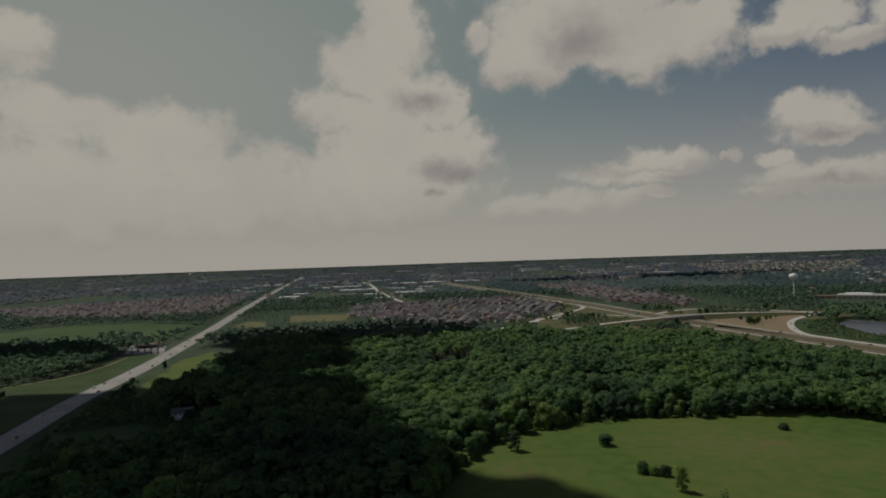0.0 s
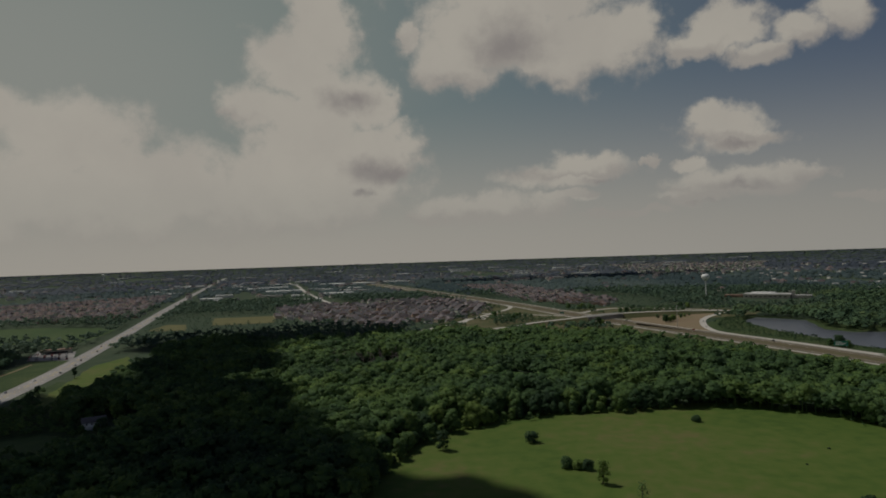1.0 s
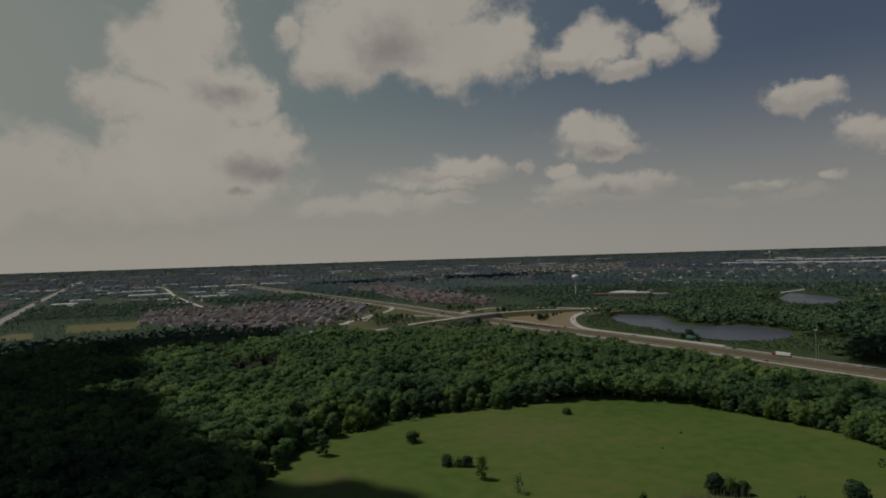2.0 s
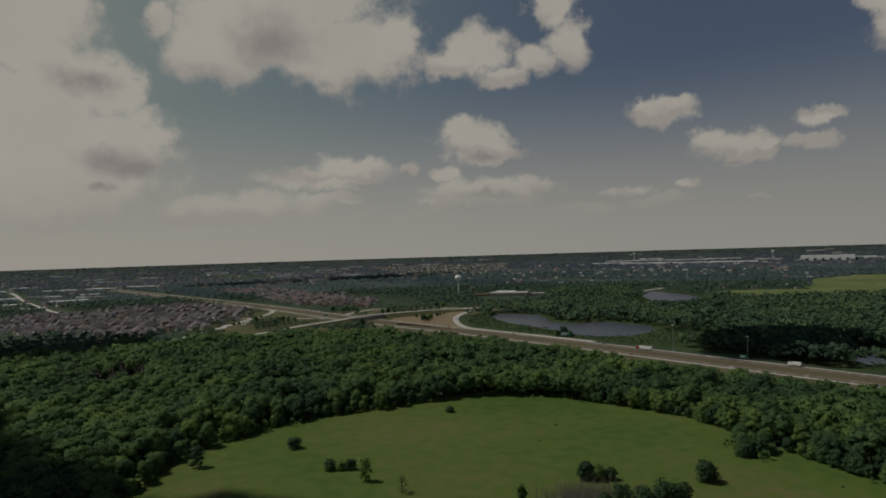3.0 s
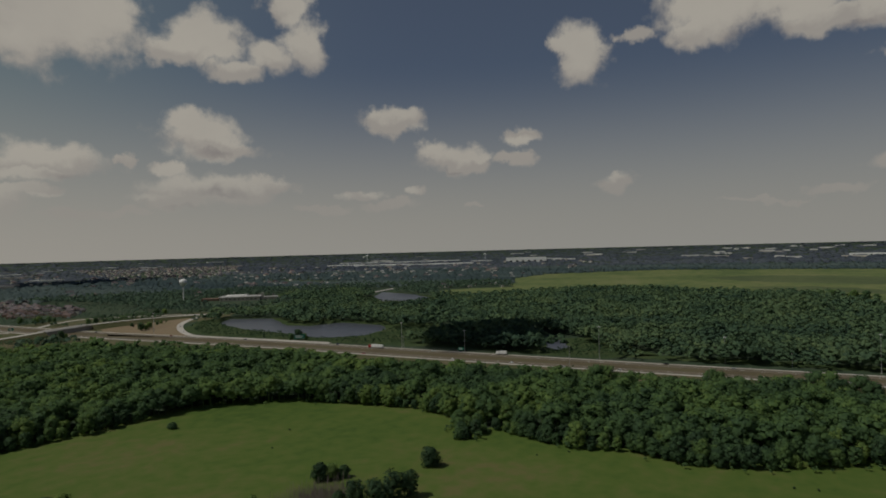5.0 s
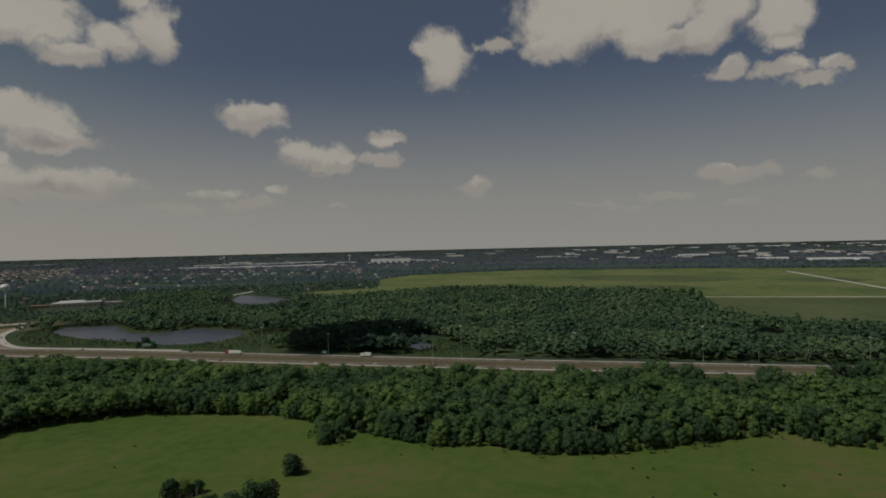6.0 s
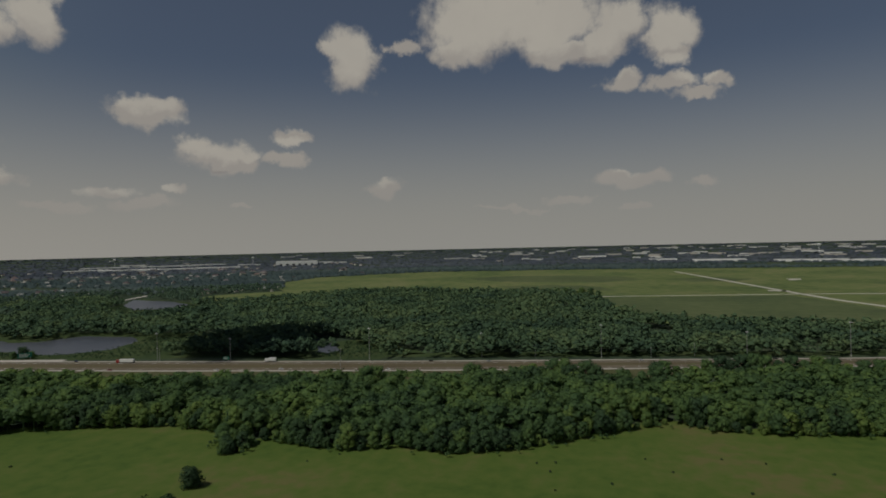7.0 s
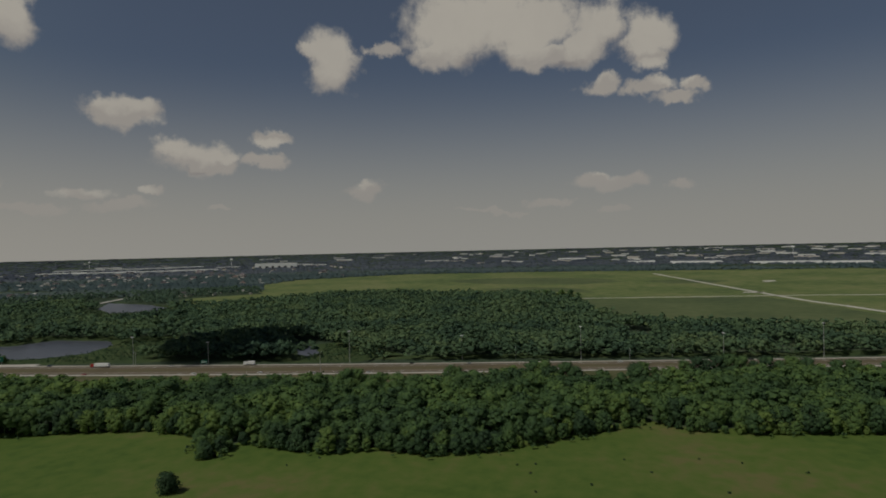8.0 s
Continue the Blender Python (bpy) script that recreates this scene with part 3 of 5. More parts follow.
road("ramp", [(145, 1020), (167, 1090)], 10, 0.34, CONCRETE, "short concrete link between ramps")
road("side_road", BACK_ROAD, 9, 0.3, CONCRETE, "pale side road behind the interchange")
road("gravel_track", TRACK_LONG, 11, 0.5, GRAVEL, "straight white gravel track across the prairie")
road("gravel_track", TRACK_CROSS, 8, 0.5, GRAVEL, "white gravel track crossing the prairie")
sheet("gravel_pad", jagged([(1795, -405), (1850, -410), (1858, -445), (1815, -440), (1812, -425), (1795, -422)], 12, 3), 0.5, GRAVEL, "white gravel pad in the prairie", "gravel pad")
sheet("gravel_pad", jagged([(1425, -280), (1450, -285), (1440, -322), (1415, -318)], 12, 3), 0.5, GRAVEL, "white gravel lay-by beside the track", "gravel pad")
road("causeway", CAUSEWAY, 12, 1.5, CONCRETE, "pale causeway across the distant lake")
road("side_road", SIDE_STREET, 12, 0.4, CONCRETE, "pale street leading to the houses")
road("footpath", FOOTPATH, 3, 0.2, DRY, "pale worn path along the grove")

# ---- trees ----
def leaf_triangles(rng, n, leaf, lobes, spread=0.6, ruffle=0.6):
    """Leaf clumps over the lobes of a crown, one triangle each, with soft normals."""
    c, r = lobes[:, :3], lobes[:, 3]
    middle = c.mean(0) - np.array([0, 0, 1.5])
    pick = rng.choice(len(c), n, p=r ** 2 / (r ** 2).sum())
    way_out = rng.normal(size=(n, 3))
    way_out[:, 2] = np.where(way_out[:, 2] < -0.5, -way_out[:, 2], way_out[:, 2])
    way_out /= np.linalg.norm(way_out, axis=1)[:, None]
    p = c[pick] + way_out * (r[pick] * rng.uniform(0.72, 1.2, n))[:, None] * np.array([1, 1, 0.85])
    nrm = way_out + spread * rng.normal(size=(n, 3))
    nrm /= np.linalg.norm(nrm, axis=1)[:, None]
    a = np.cross(nrm, rng.normal(size=(n, 3)))
    a /= np.linalg.norm(a, axis=1)[:, None]
    b = np.cross(nrm, a)
    k = (leaf * rng.uniform(0.65, 1.4, n))[:, None]
    tri = np.stack([p - a * k * 0.6 - b * k * 0.4, p + a * k * 0.6 - b * k * 0.4, p + b * k * 0.75], 1)
    whole = p - middle
    whole /= np.linalg.norm(whole, axis=1)[:, None]
    facing = whole * 0.34 + way_out * 0.50 + nrm * ruffle + np.array([0, 0, 0.10])
    facing /= np.linalg.norm(facing, axis=1)[:, None]
    return np.concatenate([tri, np.repeat(facing[:, None, :], 3, 1)], -1)


BALLS = {}


def ball(level):
    if level not in BALLS:
        b = bmesh.new()
        bmesh.ops.create_icosphere(b, subdivisions=level, radius=1.0)
        BALLS[level] = np.array([[v.co[:] for v in f.verts] for f in b.faces])
        b.free()
    return BALLS[level]


def core_triangles(rng, lobes, k, level=1):
    """The leafy mass of every lobe of a crown: a lumpy cap, open below, with soft normals."""
    u = ball(level)
    u = u[u.mean(1)[:, 2] > -0.62]
    middle = lobes[:, :3].mean(0) - np.array([0, 0, 1.5])
    out = []
    for x, y, z, r in lobes:
        a = rng.uniform(0, math.tau)
        c, n = math.cos(a), math.sin(a)
        w = np.stack([u[..., 0] * c - u[..., 1] * n, u[..., 0] * n + u[..., 1] * c, u[..., 2]], -1)
        q = w * 3.1 + np.array([x, y, z])
        v = w * (k * r) * (1 + 0.20 * np.sin(q[..., :1] + 1.7 * q[..., 1:2]) * np.cos(1.3 * q[..., 2:])) * np.array([1, 1, 0.88]) + np.array([x, y, z])
        whole = v - middle
        whole /= np.linalg.norm(whole, axis=-1)[..., None]
        soft = 0.62 * w + 0.38 * whole
        out.append(np.concatenate([v, soft / np.linalg.norm(soft, axis=-1)[..., None]], -1))
    return np.concatenate(out)


def crown_lobes(rng, rad, base, top, count):
    """Lobes of a broad crown: x, y, z, radius."""
    out = []
    for i in range(count):
        f = (i + 0.5) / count
        z = base + (top - base) * (0.16 + 0.70 * f)
        wide = math.sqrt(max(0.06, 1 - max(0.0, 1.35 * f - 0.42) ** 2)) * (0.75 + 0.25 * min(1.0, f * 3))
        a, d = 2.4 * i + rng.uniform(-0.5, 0.5), rad * 0.70 * wide * math.sqrt(rng.uniform(0.4, 1))
        out.append((d * math.cos(a), d * math.sin(a), z, rad * rng.uniform(0.30, 0.54)))
    return np.array(out)


def trunk_triangles(h, r, n=5):
    out = []
    for i in range(n):
        a, b = i * math.tau / n, (i + 1) * math.tau / n
        p, q = np.array([math.cos(a), math.sin(a), 0]), np.array([math.cos(b), math.sin(b), 0])
        up = np.array([0, 0, h])
        out += [[[*(p * r), *p], [*(q * r), *q], [*(q * r * 0.45 + up), *q]], [[*(p * r), *p], [*(q * r * 0.45 + up), *q], [*(p * r * 0.45 + up), *p]]]
    return np.array(out)


def triangles_mesh(name, tri, mat, tint=None):
    """A mesh of loose triangles: corners with their soft normals."""
    tri = np.asarray(tri, np.float32)
    soft = np.ascontiguousarray(tri[..., 3:])
    tri = np.ascontiguousarray(tri[..., :3])
    n = len(tri)
    me = bpy.data.meshes.new(name)
    me.vertices.add(n * 3)
    me.vertices.foreach_set("co", tri.reshape(-1))
    me.loops.add(n * 3)
    me.loops.foreach_set("vertex_index", np.arange(n * 3, dtype=np.int32))
    me.polygons.add(n)
    me.polygons.foreach_set("loop_start", np.arange(0, n * 3, 3, dtype=np.int32))
    me.update(calc_edges=True)
    me.attributes.new("custom_normal", "FLOAT_VECTOR", "POINT").data.foreach_set("vector", soft.reshape(-1))
    if tint is not None:
        me.attributes.new("tint", "FLOAT", "POINT").data.foreach_set("value", np.repeat(np.asarray(tint, np.float32), 3))
    me.materials.append(mat)
    return me


def limb_triangles(rng, h, rad, count, r=0.16):
    out = []
    for i in range(count):
        a, z = rng.uniform(0, math.tau), h * rng.uniform(0.45, 0.95)
        tip = np.array([math.cos(a) * rad * 0.65, math.sin(a) * rad * 0.65, z + rad * rng.uniform(0.3, 0.8)])
        foot = np.array([0, 0, z])
        s = np.array([-math.sin(a), math.cos(a), 0]) * r
        u = np.array([0, 0, r])
        for p, q in ((s, u), (u, -s), (-s, -u), (-u, s)):
            out.append([[*(foot + p), *(p + q)], [*(foot + q), *(p + q)], [*tip, *(p + q)]])
    return np.array(out)


def tree(name, seed, tall, rad, base, leaves, leaf, label, category, mat, group="", lobes=14, core=0.74):
    """A tree that can be copied: trunk, limbs and crown."""
    rng = np.random.default_rng(seed)
    ob = thing(name, label, category, group)
    wooden = np.concatenate([trunk_triangles(tall * 0.75, max(0.09, tall * 0.022), 7), limb_triangles(rng, tall * 0.7, rad, 9)])
    new("trunk", triangles_mesh("trunk", wooden, BARK)).parent = ob
    l = crown_lobes(rng, rad, base, tall, lobes)
    tri = leaf_triangles(rng, leaves, leaf, l, 0.55, 0.18)
    if core:
        tri = np.concatenate([core_triangles(rng, l, core), tri])
    new("crown", triangles_mesh("crown", tri, mat)).parent = ob
    return ob


def scatter(lo, hi, gap, seed, wild=0.42):
    """Points about gap metres apart over a rectangle."""
    rng = np.random.default_rng(seed)
    gx, gy = np.meshgrid(np.arange(lo[0], hi[0], float(gap)), np.arange(lo[1], hi[1], float(gap)))
    gx[::2] += gap / 2
    p = np.stack([gx.ravel(), gy.ravel()], 1)
    return p + rng.uniform(-wild, wild, p.shape) * gap


FOREST_NEAR = [(-120, -60), (-238, 100), (-262, 300), (-272, 400), (-262, 560), (-243, 690), (-265, 830), (-219, 870), (-102, 815), (10, 850), (95, 840), (183, 812), (245, 790),
               (300, 760), (345, 690), (385, 560), (405, 470), (425, 340), (450, 210), (462, 100), (480, 32), (472, 10), (478, -25), (470, -60), (540, -72), (572, -175), (622, -380), (420, -380),
               (385, -140), (360, -30), (300, 90), (100, 100), (-30, 100)]
FOREST_BEHIND = [(700, -460), (640, -190), (604, 27), (568, 215), (528, 440), (500, 600), (500, 690), (478, 760), (490, 830), (535, 900), (600, 965), (720, 960), (830, 1010), (930, 1250), (1180, 1180), (1040, 905), (1060, 800), (1180, 695), (1310, 650), (1400, 605), (1400, 390), (1310, 128),
                 (1120, 44), (975, 17), (870, -30), (845, -135), (800, -320)]
GROVE_WEST = [(-640, 600), (-500, 560), (-425, 600), (-398, 690), (-420, 785), (-470, 865), (-640, 870), (-760, 800)]
CLEARINGS = [STRIP_WEST, STRIP_EAST, STRIP_YARD, [(-222, 438), (-190, 380), (-165, 380), (-160, 475), (-215, 480)], [(-318, 655), (-303, 511), (-278, 384), (-240, 250), (-215, 304), (-205, 330), (-172, 341), (-178, 400), (-200, 445), (-245, 520), (-285, 600)], [(455, 205), (450, 120), (520, 120), (510, 215)], [(520, 40), (512, -15), (560, -20), (560, 40)],
             [(110, 480), (150, 500), (130, 560), (95, 540)], [(-25, 610), (30, 615), (25, 665), (-20, 660)]]
INTERCHANGE = [(60, 900), (120, 860), (250, 860), (420, 840), (480, 930), (620, 955), (680, 1010), (640, 1080), (480, 1200), (330, 1170), (330, 1420), (240, 1420), (240, 1300), (120, 1060)]
# gap left in the trees so the camera sees the school
SCHOOL_VIEW = [(700, 1100), (800, 1050), (960, 1240), (900, 1380), (740, 1300)]
SHORES = [[(490, 540), (478, 690), (458, 770), (490, 840), (540, 905), (570, 925), (553, 876), (529, 763), (531, 682), (523, 648), (527, 596), (568, 567), (627, 585), (690, 510), (630, 470), (560, 470), (515, 500)],
          [(1049, 1016), (968, 913), (996, 847), (1071, 865), (960, 740), (880, 720), (830, 800), (930, 960)], [(580, 300), (602, 292), (655, 322), (628, 275), (590, 235), (555, 250), (555, 310)]]
LAKES = [LAKE_NEAR, LAKE_FAR, POND]
ROADS = [(ARTERY, 20), (FAR_LANES, 12), (NEAR_LANES, 38), (LOOP_RAMP, 9), (WEST_RAMP, 9), (WEST_SLIP, 8), (OVERPASS, 16), (BACK_ROAD, 9), (SIDE_STREET, 22), (MEDIAN, 24), (CAUSEWAY, 40)]
OPEN_GROUND = [MEADOW, PRAIRIE, FIELD_LEFT, HAY_NEAR, HAY_FAR, DRY_CORNER, *CLEARINGS, *SHORES, *LAKES, SCHOOL_VIEW]


def wooded(p, bounds, margin=4.0):
    keep = inside(p, bounds)
    for o in OPEN_GROUND:
        keep &= ~inside(p, o)
    for line, w in ROADS:
        keep &= beside(p, line) > w
    for o in LAKES:
        keep &= beside(p, o + o[:1]) > 5
    return p[keep]


# the trees that stand round the meadow, each a thing
rng = np.random.default_rng(5)
KINDS = [tree("tree", 20 + i, tall, rad, tall * -0.04, 900, 0.68, label, "tree", LEAF_TREE, "trees round the meadow", 18)
         for i, (tall, rad, label) in enumerate(((17, 6.2, "tall broadleaf tree with a full green crown"), (14, 6.3, "broad green broadleaf tree at the meadow edge"),
                                                 (18, 6.6, "very tall dense broadleaf tree"), (11, 5.0, "small round broadleaf tree at the wood's edge"),
                                                 (15, 5.4, "slim leafy tree in the wood's edge"), (9, 4.8, "low bushy tree at the meadow edge")))]
spots = wooded(scatter((-40, -240), (440, 460), 7.6, 3), FOREST_NEAR)
near_edge = beside(spots, MEADOW[:26])
first_row = []
for (x0, y0), (x1, y1) in zip(MEADOW[:25], MEADOW[1:26]):
    n = max(1, round(math.hypot(x1 - x0, y1 - y0) / 6.4))
    for k in range(n):
        t, off = (k + rng.uniform(-0.2, 0.2)) / n, rng.uniform(2.2, 5.0)
        ux, uy = (x1 - x0) / math.hypot(x1 - x0, y1 - y0), (y1 - y0) / math.hypot(x1 - x0, y1 - y0)
        first_row.append((x0 + (x1 - x0) * t - uy * off, y0 + (y1 - y0) * t + ux * off))
first_row = wooded(np.array(first_row), FOREST_NEAR)
edge_spots = np.concatenate([first_row, spots[(near_edge > 7.5) & (near_edge < 17)]])
edge_spots = edge_spots[np.argsort(np.hypot(edge_spots[:, 0], edge_spots[:, 1]))]
edge_spots, edge_rest = edge_spots[:290], edge_spots[290:]
used = [False] * len(KINDS)
for x, y in edge_spots:
    d = beside(np.array([[x, y]]), MEADOW[:26])[0]
    k = int(rng.choice([0, 1, 2, 4])) if d > 8 else int(rng.choice([1, 3, 3, 5, 4, 0]))
    m = stand(x, y, rng.uniform(0, 360), rng.uniform(0.58, 1.24))
    if used[k]:
        copy_thing(KINDS[k], m)
    else:
        KINDS[k].matrix_world, used[k] = m, True


def unit_crowns(seed, count, leaves, leaf, trunk, lobes, ruffle, up, low=4.6):
    """Some crowns about 10 m wide and 15 m tall, to be strewn over a wood."""
    out = []
    for i in range(count):
        g = np.random.default_rng(seed + i)
        l = crown_lobes(g, g.uniform(4.5, 5.7), low, g.uniform(12.5, 17), lobes)
        parts = [leaf_triangles(g, leaves, leaf, l, 0.5, ruffle), core_triangles(g, l, 0.74)]
        if trunk:
            parts.append(trunk_triangles(9, 0.32, 3))
        tri = np.concatenate(parts)
        tri[..., 5] += up
        tri[..., 3:] /= np.linalg.norm(tri[..., 3:], axis=-1)[..., None]
        out.append(tri)
    return out


def strew(p, crowns, seed, small=0.68, large=1.32, lift=0.0, lower=None):
    """All crowns of a wood as one list of triangles."""
    g = np.random.default_rng(seed)
    out, tints = [], []
    pick = g.integers(0, len(crowns), len(p))
    drift = np.array([noise.noise(Vector((x / 62, y / 62, 4.2))) + 0.6 * noise.noise(Vector((x / 24, y / 24, 9.1))) for x, y in p])
    tone = np.clip(0.5 + 0.62 * (g.uniform(size=len(p)) - 0.5) + 0.42 * drift, 0, 1)
    a, s = g.uniform(0, math.tau, len(p)), small + (large - small) * g.uniform(size=len(p)) ** 1.1
    s = s * np.array([1 + 0.28 * noise.noise(Vector((x / 55, y / 55, 0.4))) for x, y in p])
    if lower is not None:
        s = s * lower
    tall = g.uniform(0.84, 1.06, len(p))
    place = np.array([[*lay(x, y, lift), shrink(math.hypot(x, y))] for x, y in p]) if len(p) else np.zeros((0, 4))
    for k, base in enumerate(crowns):
        w = np.where(pick == k)[0]
        if not len(w):
            continue
        c, n = np.cos(a[w]), np.sin(a[w])
        size = (s[w] * place[w, 3])[:, None, None]
        x, y, z = base[None, :, :, 0] * 1.32, base[None, :, :, 1] * 1.32, base[None, :, :, 2]
        u, v, o = base[None, :, :, 3], base[None, :, :, 4], base[None, :, :, 5]
        t = np.stack([(x * c[:, None, None] - y * n[:, None, None]) * size + place[w, 0][:, None, None],
                      (x * n[:, None, None] + y * c[:, None, None]) * size + place[w, 1][:, None, None],
                      z * size * tall[w][:, None, None] + place[w, 2][:, None, None],
                      u * c[:, None, None] - v * n[:, None, None], u * n[:, None, None] + v * c[:, None, None], o + 0 * size], -1)
        out.append(t.reshape(-1, 3, 6))
        tints.append(np.repeat(tone[w], len(base)))
    return np.concatenate(out), np.concatenate(tints)


def wood(name, grown, mat, label):
    return tagged(new(name, triangles_mesh(name, grown[0], mat, grown[1])), label, "woods", kind="stuff")


FINE, MID = unit_crowns(100, 12, 200, 0.98, True, 8, 0.16, 0.15), unit_crowns(200, 12, 110, 1.35, False, 6, 0.14, 0.25)
COARSE, SPARSE = unit_crowns(300, 10, 50, 1.9, False, 4, 0.12, 0.55), unit_crowns(400, 8, 14, 2.8, False, 2, 0.12, 0.6)
p = wooded(scatter((-330, -400), (630, 900), 8.2, 11), FOREST_NEAR)
d, e = np.hypot(p[:, 0], p[:, 1]), beside(p, MEADOW[:26])
p, d = p[e > 15], d[e > 15]
seen = np.abs(np.degrees(np.arctan2(p[:, 0], p[:, 1])) - 37) < 77
def roadside(q):
    """Trees stay lower towards the highway."""
    return 0.52 + 0.48 * np.clip((beside(q, NEAR_LANES) - 38) / 60, 0, 1)


q = np.concatenate([p[(d < 480) & seen], edge_rest])
wood("woodland", strew(q, FINE, 1, lower=roadside(q)), LEAF, "dense green broadleaf wood in front of the highway")
q = p[(d >= 480) & (d < 680) & seen]
wood("woodland", strew(q, MID, 2, lower=roadside(q)), LEAF, "dense green broadleaf wood beyond the meadow")
wood("woodland", strew(p[((d >= 680) & seen)], COARSE, 3), LEAF, "dense green broadleaf wood before the interchange")
wood("woodland", strew(p[~seen], SPARSE, 4), LEAF, "broadleaf wood beside the meadow")
p = wooded(scatter((480, -300), (1360, 1260), 8.9, 12), FOREST_BEHIND)
d = np.hypot(p[:, 0], p[:, 1])
thin = np.array([noise.noise(Vector((x / 70, y / 70, 3.1))) for x, y in p]) > -0.42
wood("woodland", strew(p[(d < 850) & thin], COARSE, 5, 0.66, 1.3), LEAF_BACK, "green broadleaf wood behind the highway")
wood("woodland", strew(p[(d >= 850) & thin], SPARSE, 6, 0.8, 1.3), LEAF_BACK, "green broadleaf wood in front of the prairie")
fringe = scatter((-30, -250), (420, 440), 3.2, 19)
close = beside(fringe, MEADOW[:26])
lot = np.random.default_rng(20).uniform(size=len(fringe))
fringe = fringe[(close < 5.5) & (lot < 0.13)]
wood("edge_shrubs", strew(fringe, MID, 22, 0.1, 0.3), LEAF, "low shrubs and saplings along the meadow edge")
low = scatter((470, 240), (1080, 1020), 6.0, 16)
on_shore = np.zeros(len(low), bool)
for o in SHORES:
    on_shore |= inside(low, o)
for o in LAKES:
    on_shore &= ~inside(low, o) & (beside(low, o + o[:1]) > 7)
for line, w in ROADS:
    on_shore &= beside(low, line) > w
wood("shrubs", strew(low[on_shore], SPARSE, 17, 0.14, 0.36), LEAF_DARK, "low dark shrubs and reeds along the lake shore")
ROUGH = [(-300, 600), (-290, 520), (-262, 395), (-225, 280), (-205, 330), (-172, 341), (-178, 400), (-200, 445), (-245, 520), (-280, 590)]
p = scatter((-320, 240), (-160, 660), 6.5, 61)
keep = inside(p, ROUGH) & ~inside(p, STRIP_YARD) & ~inside(p, STRIP_EAST) & (beside(p, ARTERY) > 19)
wood("shrubs", strew(p[keep], MID, 62, 0.22, 0.5), LEAF, "dark unkempt shrubs between road and farmhouse")
p = wooded(scatter((-780, 540), (-380, 880), 9, 13), GROVE_WEST)
wood("woodland", strew(p, COARSE, 7, 0.7, 1.1), LEAF_BACK, "green grove beside the main road")

# looser trees over the middle distance and between the houses
p = scatter((-1350, 850), (1700, 1900), 14, 14)
d = np.hypot(p[:, 0], p[:, 1])
keep = (d > 880) & (d < 1900) & ~inside(p, FOREST_NEAR) & ~inside(p, FOREST_BEHIND)
for o in OPEN_GROUND:
    keep &= ~inside(p, o)
for line, w in ROADS:
    keep &= beside(p, line) > w + 6
homes = inside(p, TOWN_MID) | inside(p, TOWN_WEST) | inside(p, TOWN_EAST)
clump = np.array([noise.noise(Vector((x / 120, y / 120, 1.7))) for x, y in p])
rnd = np.random.default_rng(8).uniform(size=len(p))
keep &= ~inside(p, INTERCHANGE) & ~inside(p, SCHOOL_VIEW)
keep &= np.where(homes, rnd < 0.11, clump > -0.55)
p = p[keep]
homes = homes[keep]
# trees in these two belts are kept low so the camera sees past them
LOW_BELT = [(-420, 1010), (-150, 1000), (-60, 1110), (-185, 1290), (-210, 1400), (-420, 1420)]
SHORT_BELT = [(330, 1180), (480, 1120), (620, 1250), (640, 1420), (540, 2000), (300, 1600)]
young = inside(p, LOW_BELT) | inside(p, SHORT_BELT)
wood("woodland", strew(p[~homes & ~young], SPARSE, 9, 0.65, 1.15), LEAF_MID_HAZE, "loose tree belts between fields and houses")
wood("young_trees", strew(p[~homes & young], SPARSE, 19, 0.2, 0.48), LEAF_MID_HAZE, "low trees and hedges round the hay fields, kept short for the view")
wood("garden_trees", strew(p[homes], SPARSE, 10, 0.28, 0.5), LEAF_MID_HAZE, "small garden trees between the houses")

# low trees between the ramps
p = scatter((60, 850), (690, 1430), 9, 41)
keep = inside(p, INTERCHANGE) & ~inside(p, FOREST_NEAR) & ~inside(p, DRY_CORNER)
for line, w in ROADS:
    keep &= beside(p, line) > w + 5
keep &= np.array([noise.noise(Vector((x / 45, y / 45, 6.6))) for x, y in p]) > -0.12
wood("ramp_trees", strew(p[keep], COARSE, 42, 0.32, 0.66), LEAF_BACK, "low trees and shrubs between the highway ramps")

# far woods up to the skyline, with haze painted into their leaf colours
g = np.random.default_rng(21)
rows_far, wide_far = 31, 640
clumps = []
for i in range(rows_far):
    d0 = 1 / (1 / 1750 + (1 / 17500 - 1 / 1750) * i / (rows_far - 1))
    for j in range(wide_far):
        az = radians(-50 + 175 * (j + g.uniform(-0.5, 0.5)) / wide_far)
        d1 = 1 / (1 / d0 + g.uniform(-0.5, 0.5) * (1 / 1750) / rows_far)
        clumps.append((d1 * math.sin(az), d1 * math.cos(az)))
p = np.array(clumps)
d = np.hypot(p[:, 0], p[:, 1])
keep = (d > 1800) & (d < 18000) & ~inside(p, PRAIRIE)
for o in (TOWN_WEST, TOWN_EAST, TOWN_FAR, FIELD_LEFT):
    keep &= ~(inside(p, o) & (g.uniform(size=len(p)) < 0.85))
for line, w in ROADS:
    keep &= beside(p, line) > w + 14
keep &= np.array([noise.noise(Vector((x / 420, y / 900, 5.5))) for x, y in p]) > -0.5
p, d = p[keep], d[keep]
LOW = []
